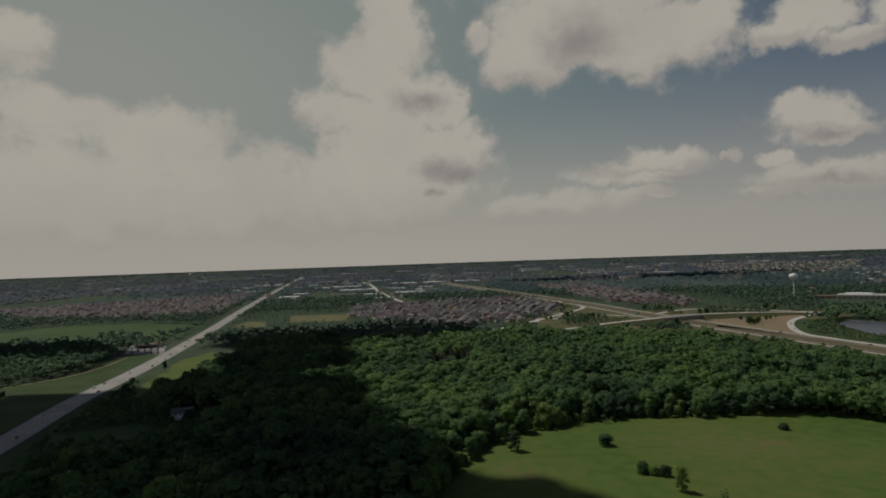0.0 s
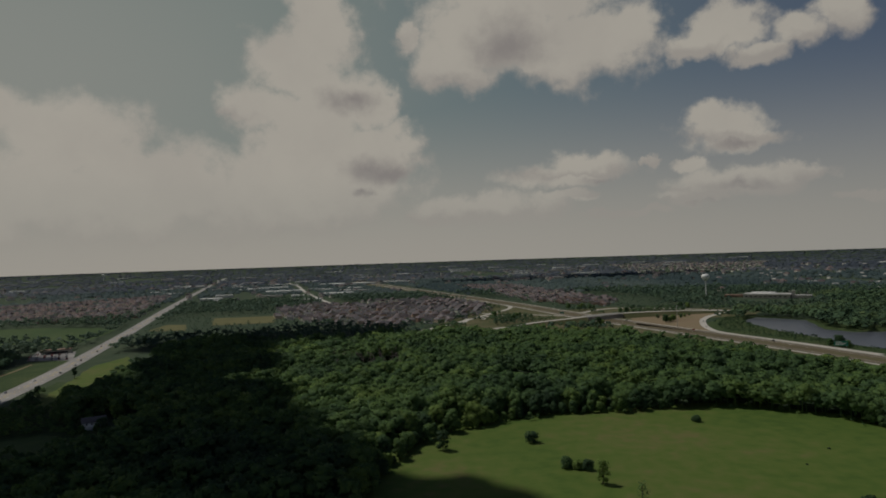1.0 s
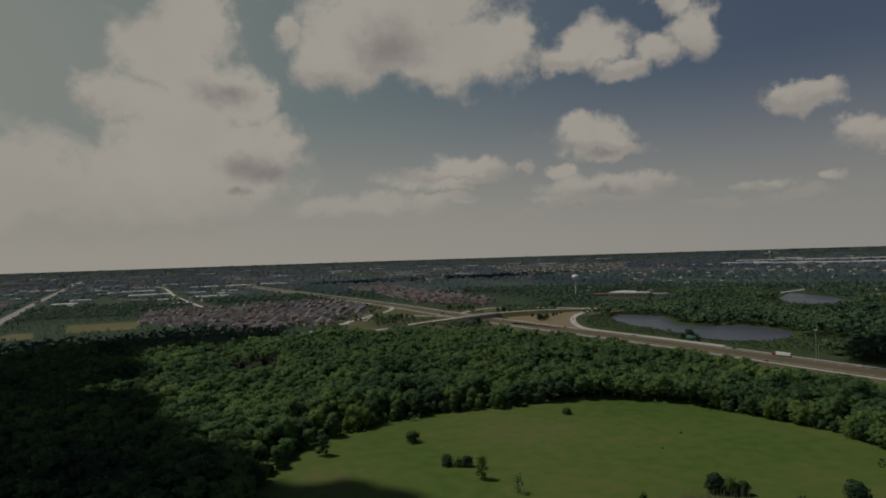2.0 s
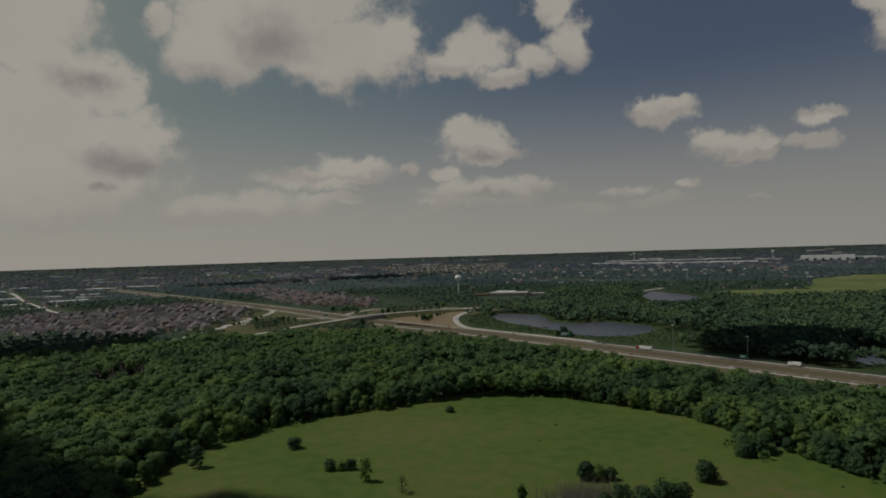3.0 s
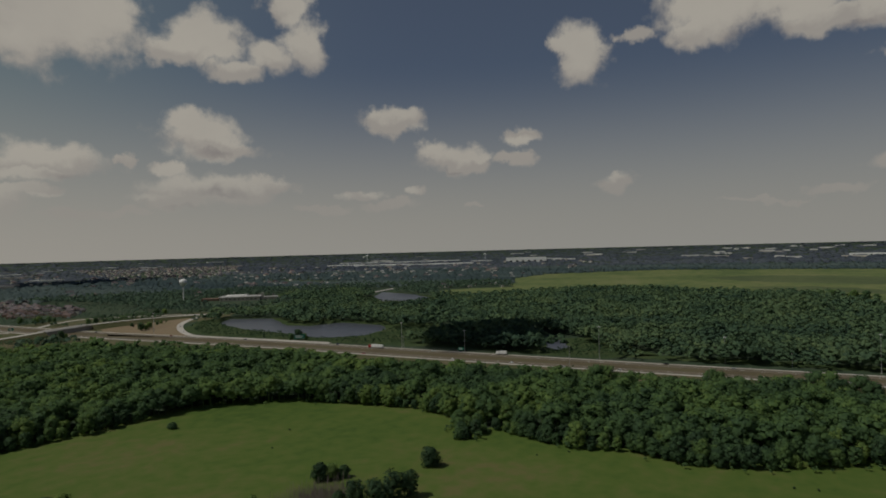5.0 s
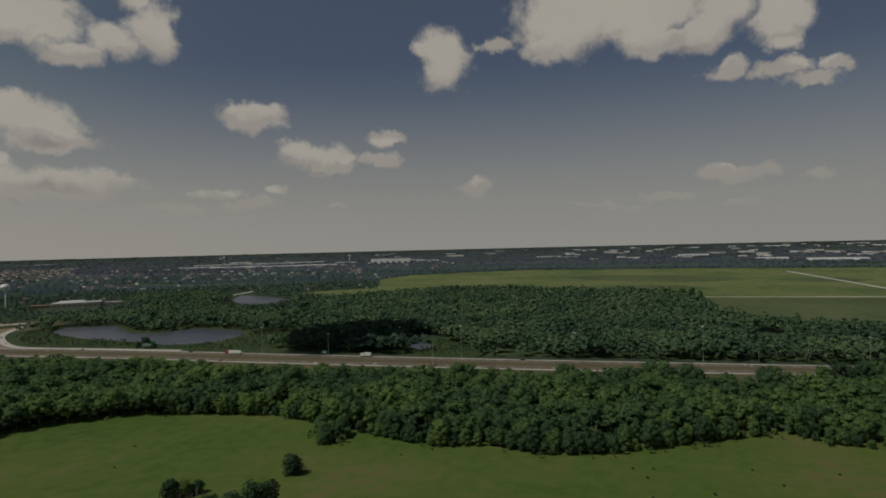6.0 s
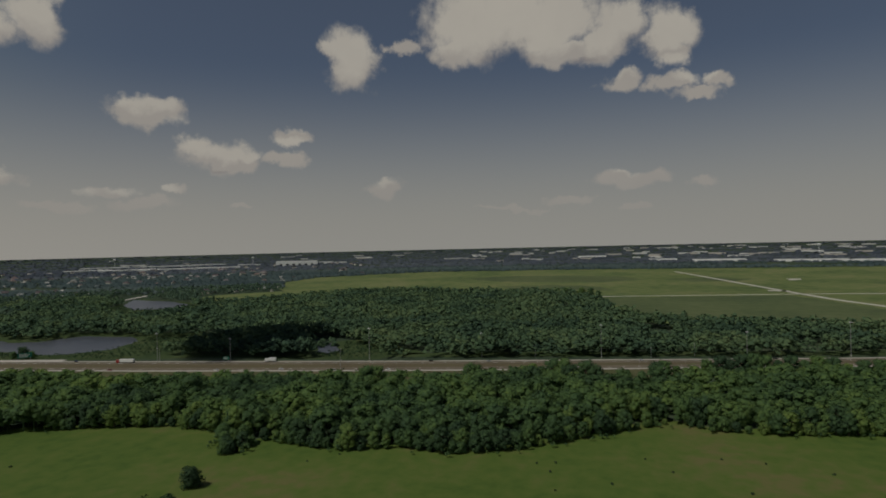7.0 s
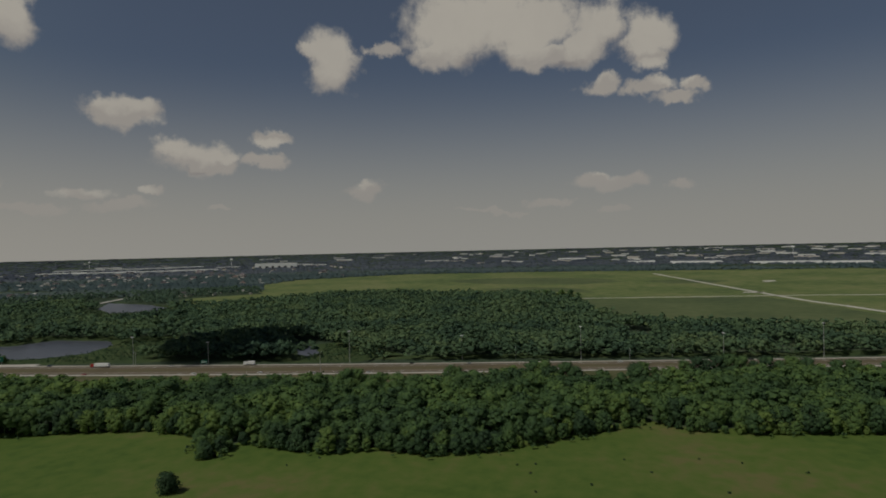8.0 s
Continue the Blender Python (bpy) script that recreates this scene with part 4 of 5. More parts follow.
for i in range(6):
    q = np.random.default_rng(500 + i)
    l = np.array([[q.uniform(-0.45, 0.45), q.uniform(-0.3, 0.3), 0.32, 0.62]])
    lump = np.concatenate([core_triangles(q, l, 1.0), leaf_triangles(q, 5, 0.34, l, 0.4, 0.2)])
    lump[..., 5] += 1.1
    lump[..., 3:] /= np.linalg.norm(lump[..., 3:], axis=-1)[..., None]
    LOW.append(lump)
pick = g.integers(0, 6, len(p))
for near, mat, label in ((True, LEAF_FAR_HAZE, "haze-tinted dark woods between fields and houses far off"), (False, LEAF_RIM_HAZE, "distant woods tinted haze blue, stretching to the horizon")):
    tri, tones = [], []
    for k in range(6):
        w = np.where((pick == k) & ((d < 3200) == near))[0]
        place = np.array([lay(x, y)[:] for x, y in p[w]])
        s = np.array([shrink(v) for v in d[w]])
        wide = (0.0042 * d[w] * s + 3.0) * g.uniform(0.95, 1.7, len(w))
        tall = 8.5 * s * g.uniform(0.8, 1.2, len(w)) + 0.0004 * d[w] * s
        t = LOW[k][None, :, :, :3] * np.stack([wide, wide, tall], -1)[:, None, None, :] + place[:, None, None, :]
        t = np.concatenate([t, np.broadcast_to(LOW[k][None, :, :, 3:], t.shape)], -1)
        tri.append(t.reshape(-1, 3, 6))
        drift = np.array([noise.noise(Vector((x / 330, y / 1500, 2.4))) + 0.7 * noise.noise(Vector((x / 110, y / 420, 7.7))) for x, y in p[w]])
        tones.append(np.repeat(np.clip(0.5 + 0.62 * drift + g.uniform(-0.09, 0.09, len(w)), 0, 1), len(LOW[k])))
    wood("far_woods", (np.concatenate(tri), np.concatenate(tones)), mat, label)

# ---- clouds overhead that shade the land ----
def overhead_cloud(x, y, rx, ry, high, seed, label, turn=0.0):
    """A flat-bottomed heap cloud whose shade falls on (x, y)."""
    rng = random.Random(seed)
    bm = bmesh.new()
    for i in range(44):
        a, d = i * 2.4 + rng.uniform(-0.2, 0.2), math.sqrt((i + 0.5) / 44) * 0.86
        k = rng.uniform(0.24, 0.38) * (1.1 - 0.4 * d)
        m = Matrix.Translation((math.cos(a) * d * rx, math.sin(a) * d * ry, 0)) @ Matrix.Diagonal((k * rx, k * ry, k * min(rx, ry) * 0.7, 1))
        bmesh.ops.create_icosphere(bm, subdivisions=2, radius=1.0, matrix=m)
    for v in bm.verts:
        q = v.co / (0.22 * min(rx, ry))
        v.co += Vector((noise.noise(q), noise.noise(q + Vector((7, 0, 0))), noise.noise(q + Vector((0, 9, 0))))) * 0.2 * min(rx, ry)
        v.co.z = max(v.co.z, -0.05 * ry)
    ob = tagged(new("cloud", mesh_of("cloud", bm, CLOUD_WHITE)), label, "cloud", "clouds overhead")
    foot = Vector((x, y, lay(x, y).z)) + SUN_WAY * (high / SUN_WAY.z)
    ob.matrix_world = pose(*foot, 0, 0, turn)
    return ob


overhead_cloud(-212, 350, 185, 250, 900, 1, "large white heap cloud above the near wood", 30)
overhead_cloud(-14, 252, 95, 74, 900, 7, "ragged white cloud above the corner of the meadow", -8)
overhead_cloud(-172, 690, 72, 190, 1100, 6, "narrow white cloud above the wood beside the main road", 12)
overhead_cloud(-130, 900, 195, 135, 1500, 2, "long white cloud above the wood's far edge", 5)
overhead_cloud(625, 400, 105, 72, 1400, 3, "small white cloud above the pond")
overhead_cloud(-620, 800, 220, 80, 1300, 4, "thin white cloud above the grove")
overhead_cloud(900, 2560, 620, 130, 2000, 5, "broad white cloud above the far woods")

# ---- overpass ----
def hump(t):
    return 7.0 * max(0.0, math.sin(math.pi * min(1.0, max(0.0, (t - 0.06) / 0.72)))) ** 0.7


line = bend(OVERPASS, 8.0)
overpass = thing("overpass", "concrete road bridge with earth ramps over the highway", "bridge")
cut = [i for i, (x, y) in enumerate(line) if abs(beside(np.array([[x, y]]), MEDIAN)[0]) < 40]
i0, i1 = cut[0], cut[-1]
total = len(line) - 1
for a, b in ((0, i0), (i1, total)):
    seg = line[a:b + 1]
    span = (lambda a, b: lambda t: hump((a + t * (b - a)) / total))(a, b)
    part("embankment", strip_mesh(seg, 13, 0.1, span, lambda up: 0.0), VERGE, overpass, "grassy earth ramp")
    part("roadway", strip_mesh(seg, 10.5, 0.3, span), CONCRETE, overpass)
seg = line[i0:i1 + 1]
span = lambda t: hump((i0 + t * (i1 - i0)) / total)
part("bridge_deck", strip_mesh(seg, 13, 0.2, span, None), CONCRETE_DARK, overpass, "concrete bridge deck")
part("girder", strip_mesh(seg, 11, -0.2, span, lambda up: up - 1.3), CONCRETE_DARK, overpass)
for off in (-6.3, 6.3):
    part("parapet", strip_mesh(seg, 0.4, 1.2, span, lambda up: up - 1.2, offset=off), CONCRETE_DARK, overpass)
for k in (0.3, 0.5, 0.7):
    x, y = seg[int(k * (len(seg) - 1))]
    for off in (-4, 0, 4):
        part("pier", tube(bmesh.new(), x + off * 0.3, y + off, 0, span(k) - 0.9, 0.6, 0.6, 8), CONCRETE_DARK, overpass)

# ---- houses ----
def bearing(az, d):
    return d * math.sin(radians(az)), d * math.cos(radians(az))


def gable(bm, x, y, z, w, d, rise, over=0.6):
    """A gable roof with eaves, ridge along x."""
    w, d, t = w / 2 + over, d / 2 + over, 0.25
    v = [bm.verts.new((x + a, y + b, z + c)) for a, b, c in ((-w, -d, 0), (w, -d, 0), (w, d, 0), (-w, d, 0), (-w, 0, rise), (w, 0, rise),
                                                             (-w, -d, -t), (w, -d, -t), (w, d, -t), (-w, d, -t))]
    for f in ((0, 1, 5, 4), (2, 3, 4, 5), (0, 4, 3), (1, 2, 5), (6, 7, 1, 0), (7, 8, 2, 1), (8, 9, 3, 2), (9, 6, 0, 3), (9, 8, 7, 6)):
        bm.faces.new([v[i] for i in f])
    return bm


def hip(bm, x, y, z, w, d, rise, over=0.6):
    w, d, t = w / 2 + over, d / 2 + over, 0.25
    k = max(0.5, w - d)
    v = [bm.verts.new((x + a, y + b, z + c)) for a, b, c in ((-w, -d, 0), (w, -d, 0), (w, d, 0), (-w, d, 0), (-k, 0, rise), (k, 0, rise),
                                                             (-w, -d, -t), (w, -d, -t), (w, d, -t), (-w, d, -t))]
    for f in ((0, 1, 5, 4), (2, 3, 4, 5), (0, 4, 3), (1, 2, 5), (6, 7, 1, 0), (7, 8, 2, 1), (8, 9, 3, 2), (9, 6, 0, 3), (9, 8, 7, 6)):
        bm.faces.new([v[i] for i in f])
    return bm


def house(style, label):
    """A two-storey suburban house with its garage, windows and chimney."""
    w, d, h, rise, roof_of, wall_i, roof_i = style
    ob = thing("house", label, "house", "suburban houses")
    part("wall", box(bmesh.new(), 0, 0, 0, w, d, h), WALLS[wall_i], ob)
    part("roof", roof_of(bmesh.new(), 0, 0, h, w, d, rise), SHINGLES[roof_i], ob)
    gw, gd = w * 0.45, d * 0.5
    part("garage", box(bmesh.new(), w * 0.3, -d / 2 - gd / 2 + 0.4, 0, gw, gd, h * 0.55), WALLS[wall_i], ob)
    part("garage_roof", hip(bmesh.new(), w * 0.3, -d / 2 - gd / 2 + 0.4, h * 0.55, gw, gd, rise * 0.5, 0.4), SHINGLES[roof_i], ob)
    part("garage_door", box(bmesh.new(), w * 0.3, -d / 2 - gd + 0.38, 0.1, gw * 0.75, 0.1, 2.3), WHITE_METAL, ob)
    part("chimney", box(bmesh.new(), -w * 0.32, d * 0.18, h, 1.1, 0.9, rise + 0.6), WALLS[0], ob)
    for sx, side in ((-0.3, -1), (-0.3, 1), (0.05, 1), (0.33, 1)):
        part("window", box(bmesh.new(), sx * w, side * (d / 2 + 0.03), h * 0.6, 1.7, 0.12, 1.5), DARK_GLASS, ob)
    return ob


STYLES = [((15, 11, 6.2, 4.0, hip, 0, 0), "two-storey house with a brown hipped shingle roof"), ((14, 11, 6.0, 4.2, gable, 1, 1), "two-storey house with a grey gabled shingle roof"),
          ((16, 12, 6.2, 4.4, hip, 2, 3), "large house with a taupe hipped shingle roof"), ((14, 12, 6.0, 4.5, gable, 3, 0), "cream house with a brown gabled roof"),
          ((15, 12, 5.8, 4.4, hip, 0, 2), "brick house with a russet hipped roof")]
HOUSES = [house(s, l) for s, l in STYLES]
house_used = [False] * len(HOUSES)


def estate(outline, turn, across, deep, seed, keep=1.0, mixture=(0, 1, 2, 3, 4), size=0.88):
    """House plots in rows inside an outline: x, y, turn, style."""
    rng = random.Random(seed)
    xs, ys = [p[0] for p in outline], [p[1] for p in outline]
    cx, cy, out = sum(xs) / len(xs), sum(ys) / len(ys), []
    c, s = math.cos(radians(turn)), math.sin(radians(turn))
    n = int(max(max(xs) - min(xs), max(ys) - min(ys)) / across) + 2
    for i in range(-n, n):
        for j in range(-n, n):
            u, v = i * across + rng.uniform(-2, 2), j * deep * 2 + rng.uniform(-2, 2)
            v += 14 * math.sin(u / 55.0)
            for k, face in ((-0.5, 0), (0.5, 180)):
                a, b = u, v + k * deep * 0.92
                out.append((cx + a * c - b * s, cy + a * s + b * c, turn + face + rng.choice((0, 0, 90, -90)) + rng.uniform(-14, 14), rng.choice(mixture), size * rng.uniform(0.89, 1.11)))
    p = np.array([o[:2] for o in out])
    ok = inside(p, outline)
    for l, w in ROADS:
        ok &= beside(p, l) > w + 10
    return [o for o, k in zip(out, ok) if k and rng.random() < keep]


plots = estate(TOWN_MID, 14, 20, 40, 1, 0.95, (0, 1, 1, 2, 2, 3), 0.98) + estate(TOWN_EAST, -35, 20, 38, 2, 0.95, (0, 2, 3, 4)) + estate(TOWN_WEST, -25, 20, 38, 3, 0.85, (0, 2, 4, 4, 3))
plots.sort(key=lambda o: math.hypot(o[0], o[1]))
for x, y, turn, k, size in plots[:300]:
    m = stand(x, y, turn, size, 0.1)
    if house_used[k]:
        copy_thing(HOUSES[k], m)
    else:
        HOUSES[k].matrix_world, house_used[k] = m, True

rest = plots[300:] + estate(TOWN_FAR, 20, 60, 110, 4, 0.9)
rng = random.Random(31)
for i in range(620):
    az, d = radians(rng.uniform(-36, 66)), rng.uniform(1700, 4600)
    x, y = d * math.sin(az), d * math.cos(az)
    if noise.noise(Vector((x / 300, y / 300, 8.8))) > -0.05 and not inside(np.array([[x, y]]), PRAIRIE)[0]:
        rest.append((x, y, rng.uniform(0, 180), rng.randrange(5), rng.uniform(0.8, 1.3)))
for i in range(210):
    az, d = rng.uniform(33, 60), 1 / rng.uniform(1 / 4200, 1 / 1650)
    x, y = bearing(az, d)
    if noise.noise(Vector((x / 260, y / 260, 2.2))) > -0.15 and not inside(np.array([[x, y]]), PRAIRIE)[0] and beside(np.array([[x, y]]), LAKE_FAR)[0] > 240:
        rest.append((x, y, rng.uniform(0, 180), 5, rng.uniform(0.65, 0.95)))
PALE = (14, 10, 5.5, 3.2, gable, 3, 4)
far_walls, far_roofs = bmesh.new(), [bmesh.new() for _ in range(5)]
for x, y, turn, k, size in rest:
    w, d, h, rise, roof_of, wall_i, roof_i = STYLES[k][0] if k < 5 else PALE
    m = stand(x, y, turn, size * (1.0 if math.hypot(x, y) < 2600 else 1.25), 0.2)
    for target, make in ((far_walls, lambda b: box(b, 0, 0, 0, w, d, h)), (far_roofs[roof_i], lambda b: roof_of(b, 0, 0, h, w, d, rise))):
        was = len(target.verts)
        make(target)
        target.verts.ensure_lookup_table()
        for v in target.verts[was:]:
            v.co = m @ v.co
block = tagged(thing("far_houses", "rows of distant houses with brown roofs", "houses"), kind="stuff")
part("walls", far_walls, WALLS[3], block)
for b, mat in zip(far_roofs, SHINGLES + [ROOF_PALE]):
    part("roofs", b, mat, block)

# streets of the middle estate
for k, pts in enumerate(([(-190, 1330), (-60, 1290), (60, 1330), (215, 1300)], [(-120, 1190), (0, 1150), (120, 1200), (225, 1180)], [(-100, 1500), (40, 1480), (200, 1500)], [(20, 1040), (30, 1150), (0, 1300), (40, 1480), (20, 1600)])):
    road("street", pts, 9, 0.12 + 0.02 * k, CONCRETE, "pale concrete street between the houses")

# ---- far buildings ----
def hall(x, y, w, d, h, turn, white=True, label="", docks=6):
    """A flat-roofed hall with its parapet, doors and roof units."""
    ob = thing("warehouse", label or ("long white flat-roofed warehouse far off" if white else "grey flat-roofed commercial building"), "building", "far halls")
    part("wall", box(bmesh.new(), 0, 0, 0, w, d, h), (WHITE_METAL if docks else ROOF_WHITE) if white else PANEL, ob)
    part("roof", box(bmesh.new(), 0, 0, h, w + 0.6, d + 0.6, 0.5), ROOF_WHITE if white else ROOF_GREY, ob)
    for i in range(docks):
        part("door", box(bmesh.new(), (i + 0.5) / docks * w * 0.9 - w * 0.45, -d / 2 - 0.05, 0.4, w * 0.35 / docks, 0.3, h * 0.45), DARK_GLASS, ob)
    for i in range(3 if docks else 1):
        part("roof_unit", box(bmesh.new(), (i - 1) * w * 0.28, d * 0.1, h + 0.5, min(8, w * 0.1), min(6, d * 0.2), 2.0), STEEL, ob)
    ob.matrix_world = stand(x, y, turn)
    return ob


school = thing("school", "low pale-walled school building with a brown brick wing", "building")
part("wall", box(bmesh.new(), 0, 0, 0, 105, 60, 9), PANEL, school)
part("brick_wing", box(bmesh.new(), -78, 12, 0, 50, 30, 6), BRICK_BAND, school, "brown brick wing")
part("roof", box(bmesh.new(), 0, 0, 9, 109, 64, 1.6), ROOF_PALE, school)
part("hall_roof", box(bmesh.new(), -12, 8, 10.6, 60, 34, 3.0, 0.9), ROOF_WHITE, school)
part("annex", box(bmesh.new(), 74, 10, 0, 44, 36, 6), PANEL, school)
part("annex_roof", box(bmesh.new(), 74, 10, 6, 46, 38, 0.8), ROOF_GREY, school)
part("stair_tower", box(bmesh.new(), 58, -10, 0, 7, 7, 19), PANEL, school)
for i in range(9):
    part("window", box(bmesh.new(), -46 + i * 11, -30.1, 3.5, 6, 0.3, 2.2), DARK_GLASS, school)
school.matrix_world = stand(862, 1268, -42, 0.86)

for az, d, w, dd, h, turn in ((60.1, 4300, 270, 110, 30, -63), (63.5, 4600, 160, 70, 10, -60), (43.5, 4300, 260, 110, 9, -44), (46.5, 4150, 330, 120, 9, -46), (50.0, 4050, 380, 120, 9, -50), (53.4, 4100, 260, 110, 9, -55),
                              (45.0, 4900, 360, 110, 10, -46), (49.0, 4900, 420, 110, 10, -50), (52.6, 5000, 240, 110, 10, -52), (56.0, 4700, 160, 70, 8, -58),
                              (97.5, 3480, 250, 90, 10, -95), (104.2, 3350, 300, 80, 10, -100), (93, 3700, 150, 60, 9, -90), (87.0, 4700, 200, 80, 11, -86), (108.5, 3300, 180, 80, 10, -104)):
    hall(*bearing(az, d), w, dd, h, turn)
rng = random.Random(77)
for i in range(96):
    az = rng.uniform(76, 111)
    hall(*bearing(az, rng.uniform(4000, 12000)), rng.uniform(40, 170), rng.uniform(30, 80), rng.uniform(8, 13), -az + rng.uniform(-12, 12), rng.random() < 0.7, docks=0)
for i in range(46):
    az = rng.uniform(-30, 20)
    hall(*bearing(az, rng.uniform(2700, 8000)), rng.uniform(60, 190), rng.uniform(30, 80), rng.uniform(7, 12), -az + rng.uniform(-20, 20), rng.random() < 0.6, docks=0)
for i in range(26):
    az = rng.uniform(20, 80)
    hall(*bearing(az, rng.uniform(4800, 11000)), rng.uniform(60, 200), rng.uniform(40, 80), rng.uniform(8, 12), -az + rng.uniform(-20, 20), rng.random() < 0.7, docks=0)
for i in range(46):
    az = rng.uniform(-19, -1)
    x, y = bearing(az, rng.uniform(1750, 3600))
    if beside(np.array([[x, y]]), ARTERY)[0] > 70:
        hall(x, y, rng.uniform(24, 80), rng.uniform(16, 40), rng.uniform(5, 8), -az + rng.uniform(-10, 10), rng.random() < 0.6, "small flat-roofed shop building beside the main road", 0)
for x, y, w, d, turn in ((-185, 1760, 80, 34, 8), (-120, 2050, 110, 40, 5), (-330, 2350, 130, 50, 10), (-90, 2900, 200, 60, 5), (-420, 2700, 120, 50, 8)):
    hall(x, y, w, d, 8, turn, True, "low white building among trees beside the main road", 4)

# ---- water towers ----
def water_tower(x, y, tall, wide):
    ob = thing("water_tower", "white spheroid water tower on one slender stem", "water tower")
    bm = bmesh.new()
    tube(bm, 0, 0, 0, 4.0, wide * 0.17, wide * 0.075, 20)
    tube(bm, 0, 0, 4.0, tall * 0.72, wide * 0.075, wide * 0.065, 20)
    part("stem", bm, WHITE_METAL, ob)
    bm = bmesh.new()
    prof = [(0.065, 0.71), (0.22, 0.745), (0.40, 0.80), (0.49, 0.86), (0.50, 0.895), (0.46, 0.94), (0.34, 0.975), (0.18, 0.995), (0.02, 1.0)]
    for (r0, z0), (r1, z1) in zip(prof, prof[1:]):
        tube(bm, 0, 0, z0 * tall, z1 * tall, r0 * wide, r1 * wide, 28, False)
    bmesh.ops.remove_doubles(bm, verts=bm.verts[:], dist=0.01)
    for f in bm.faces:
        f.smooth = True
    part("tank", bm, WHITE_METAL, ob)
    part("roof_hatch", tube(bmesh.new(), 0, 0, tall, tall + 1.2, 1.0, 1.0, 10), STEEL, ob)
    part("band", tube(bmesh.new(), 0, 0, tall * 0.87, tall * 0.885, wide * 0.507, wide * 0.507, 28), STEEL, ob)
    ob.matrix_world = stand(x, y)
    return ob


water_tower(721, 1273, 57, 17)
water_tower(*bearing(56.3, 5200), 58, 26)
water_tower(*bearing(104.8, 5200), 66, 26)
water_tower(*bearing(-22.3, 6000), 66, 26)
water_tower(*bearing(45.4, 6000), 60, 22)

# ---- light masts and signs along the highway ----
def light_mast(x, y, tall):
    ob = thing("light_mast", "tall grey steel high-mast light beside the highway", "light mast", "highway light masts")
    part("pole", tube(bmesh.new(), 0, 0, 0, tall, 0.30, 0.15, 10), STEEL, ob)
    part("base_plate", tube(bmesh.new(), 0, 0, 0, 0.5, 0.8, 0.8, 10), CONCRETE_DARK, ob)
    bm = bmesh.new()
    tube(bm, 0, 0, tall - 0.6, tall - 0.3, 0.9, 0.9, 14)
    ring = part("head_ring", bm, STEEL, ob)
    for i in range(6):
        a = i * math.tau / 6
        part("lamp", box(bmesh.new(), 1.1 * math.cos(a), 1.1 * math.sin(a), tall - 0.95, 0.6, 0.6, 0.5, 0.7), WHITE_METAL, ring)
    ob.matrix_world = stand(x, y)
    return ob


for x, y, tall in ((534, 385, 22), (561, 245, 31), (592, 139, 24), (606, 25, 32), (632, -106, 24), (650, -196, 32), (518, 460, 28), (436, 850, 30), (352, 1180, 30)):
    light_mast(x, y, tall)


def pole_lamp(x, y, tall, turn, label):
    ob = thing("street_lamp", label, "street lamp", "small highway poles")
    part("pole", tube(bmesh.new(), 0, 0, 0, tall, 0.22, 0.12, 8), STEEL, ob)
    part("bracket", box(bmesh.new(), 1.1, 0, tall - 0.3, 2.4, 0.16, 0.16), STEEL, ob)
    part("lamp", box(bmesh.new(), 2.3, 0, tall - 0.35, 0.9, 0.35, 0.22), WHITE_METAL, ob)
    ob.matrix_world = stand(x, y, turn)
    return ob


for x, y, tall, turn in ((507, 250, 19, 0), (599, 87, 12, 180), (512, 452, 14, 180), (630, -60, 12, 180), (610, -20, 10, 180)):
    pole_lamp(x, y, tall, turn, "slim steel pole with a small lamp beside the lanes")


def road_sign(x, y, turn, w, h, label):
    ob = thing("road_sign", label, "road sign")
    for s in (-0.38, 0.38):
        part("post", box(bmesh.new(), s * w, 0, 0, 0.25, 0.25, 3.0 + h), STEEL, ob)
    face = part("panel", box(bmesh.new(), 0, -0.2, 3.0, w, 0.15, h), SIGN_GREEN, ob)
    for k, (bx, bw) in enumerate(((-0.1, 0.6), (-0.02, 0.75), (-0.15, 0.5))):
        part("text_bar", box(bmesh.new(), bx * w, -0.29, 3.0 + h * (0.2 + 0.27 * k), bw * w, 0.03, h * 0.12), PAINT_WHITE, face)
    ob.matrix_world = stand(x, y, turn)
    return ob


road_sign(493, 606, -30, 13, 5, "large green highway direction sign on two posts")
road_sign(520, 380, -60, 6, 3, "green highway sign beside the lanes")
road_sign(336, 1080, -10, 7, 3.5, "green highway sign near the overpass")

# ---- vehicles ----
def wheel_at(ob, x, y, r, w=0.24):
    bm = tube(bmesh.new(), 0, 0, -w / 2, w / 2, r, r, 12)
    bm.transform(pose(x, y, r, 90))
    wheel = part("wheel", bm, RUBBER, ob)
    for s in (-1, 1):
        bm = tube(bmesh.new(), 0, 0, -0.01, 0.01, r * 0.6, r * 0.6, 10)
        bm.transform(pose(x, y + s * (w / 2 + 0.006), r, 90))
        part("rim", bm, STEEL, wheel)


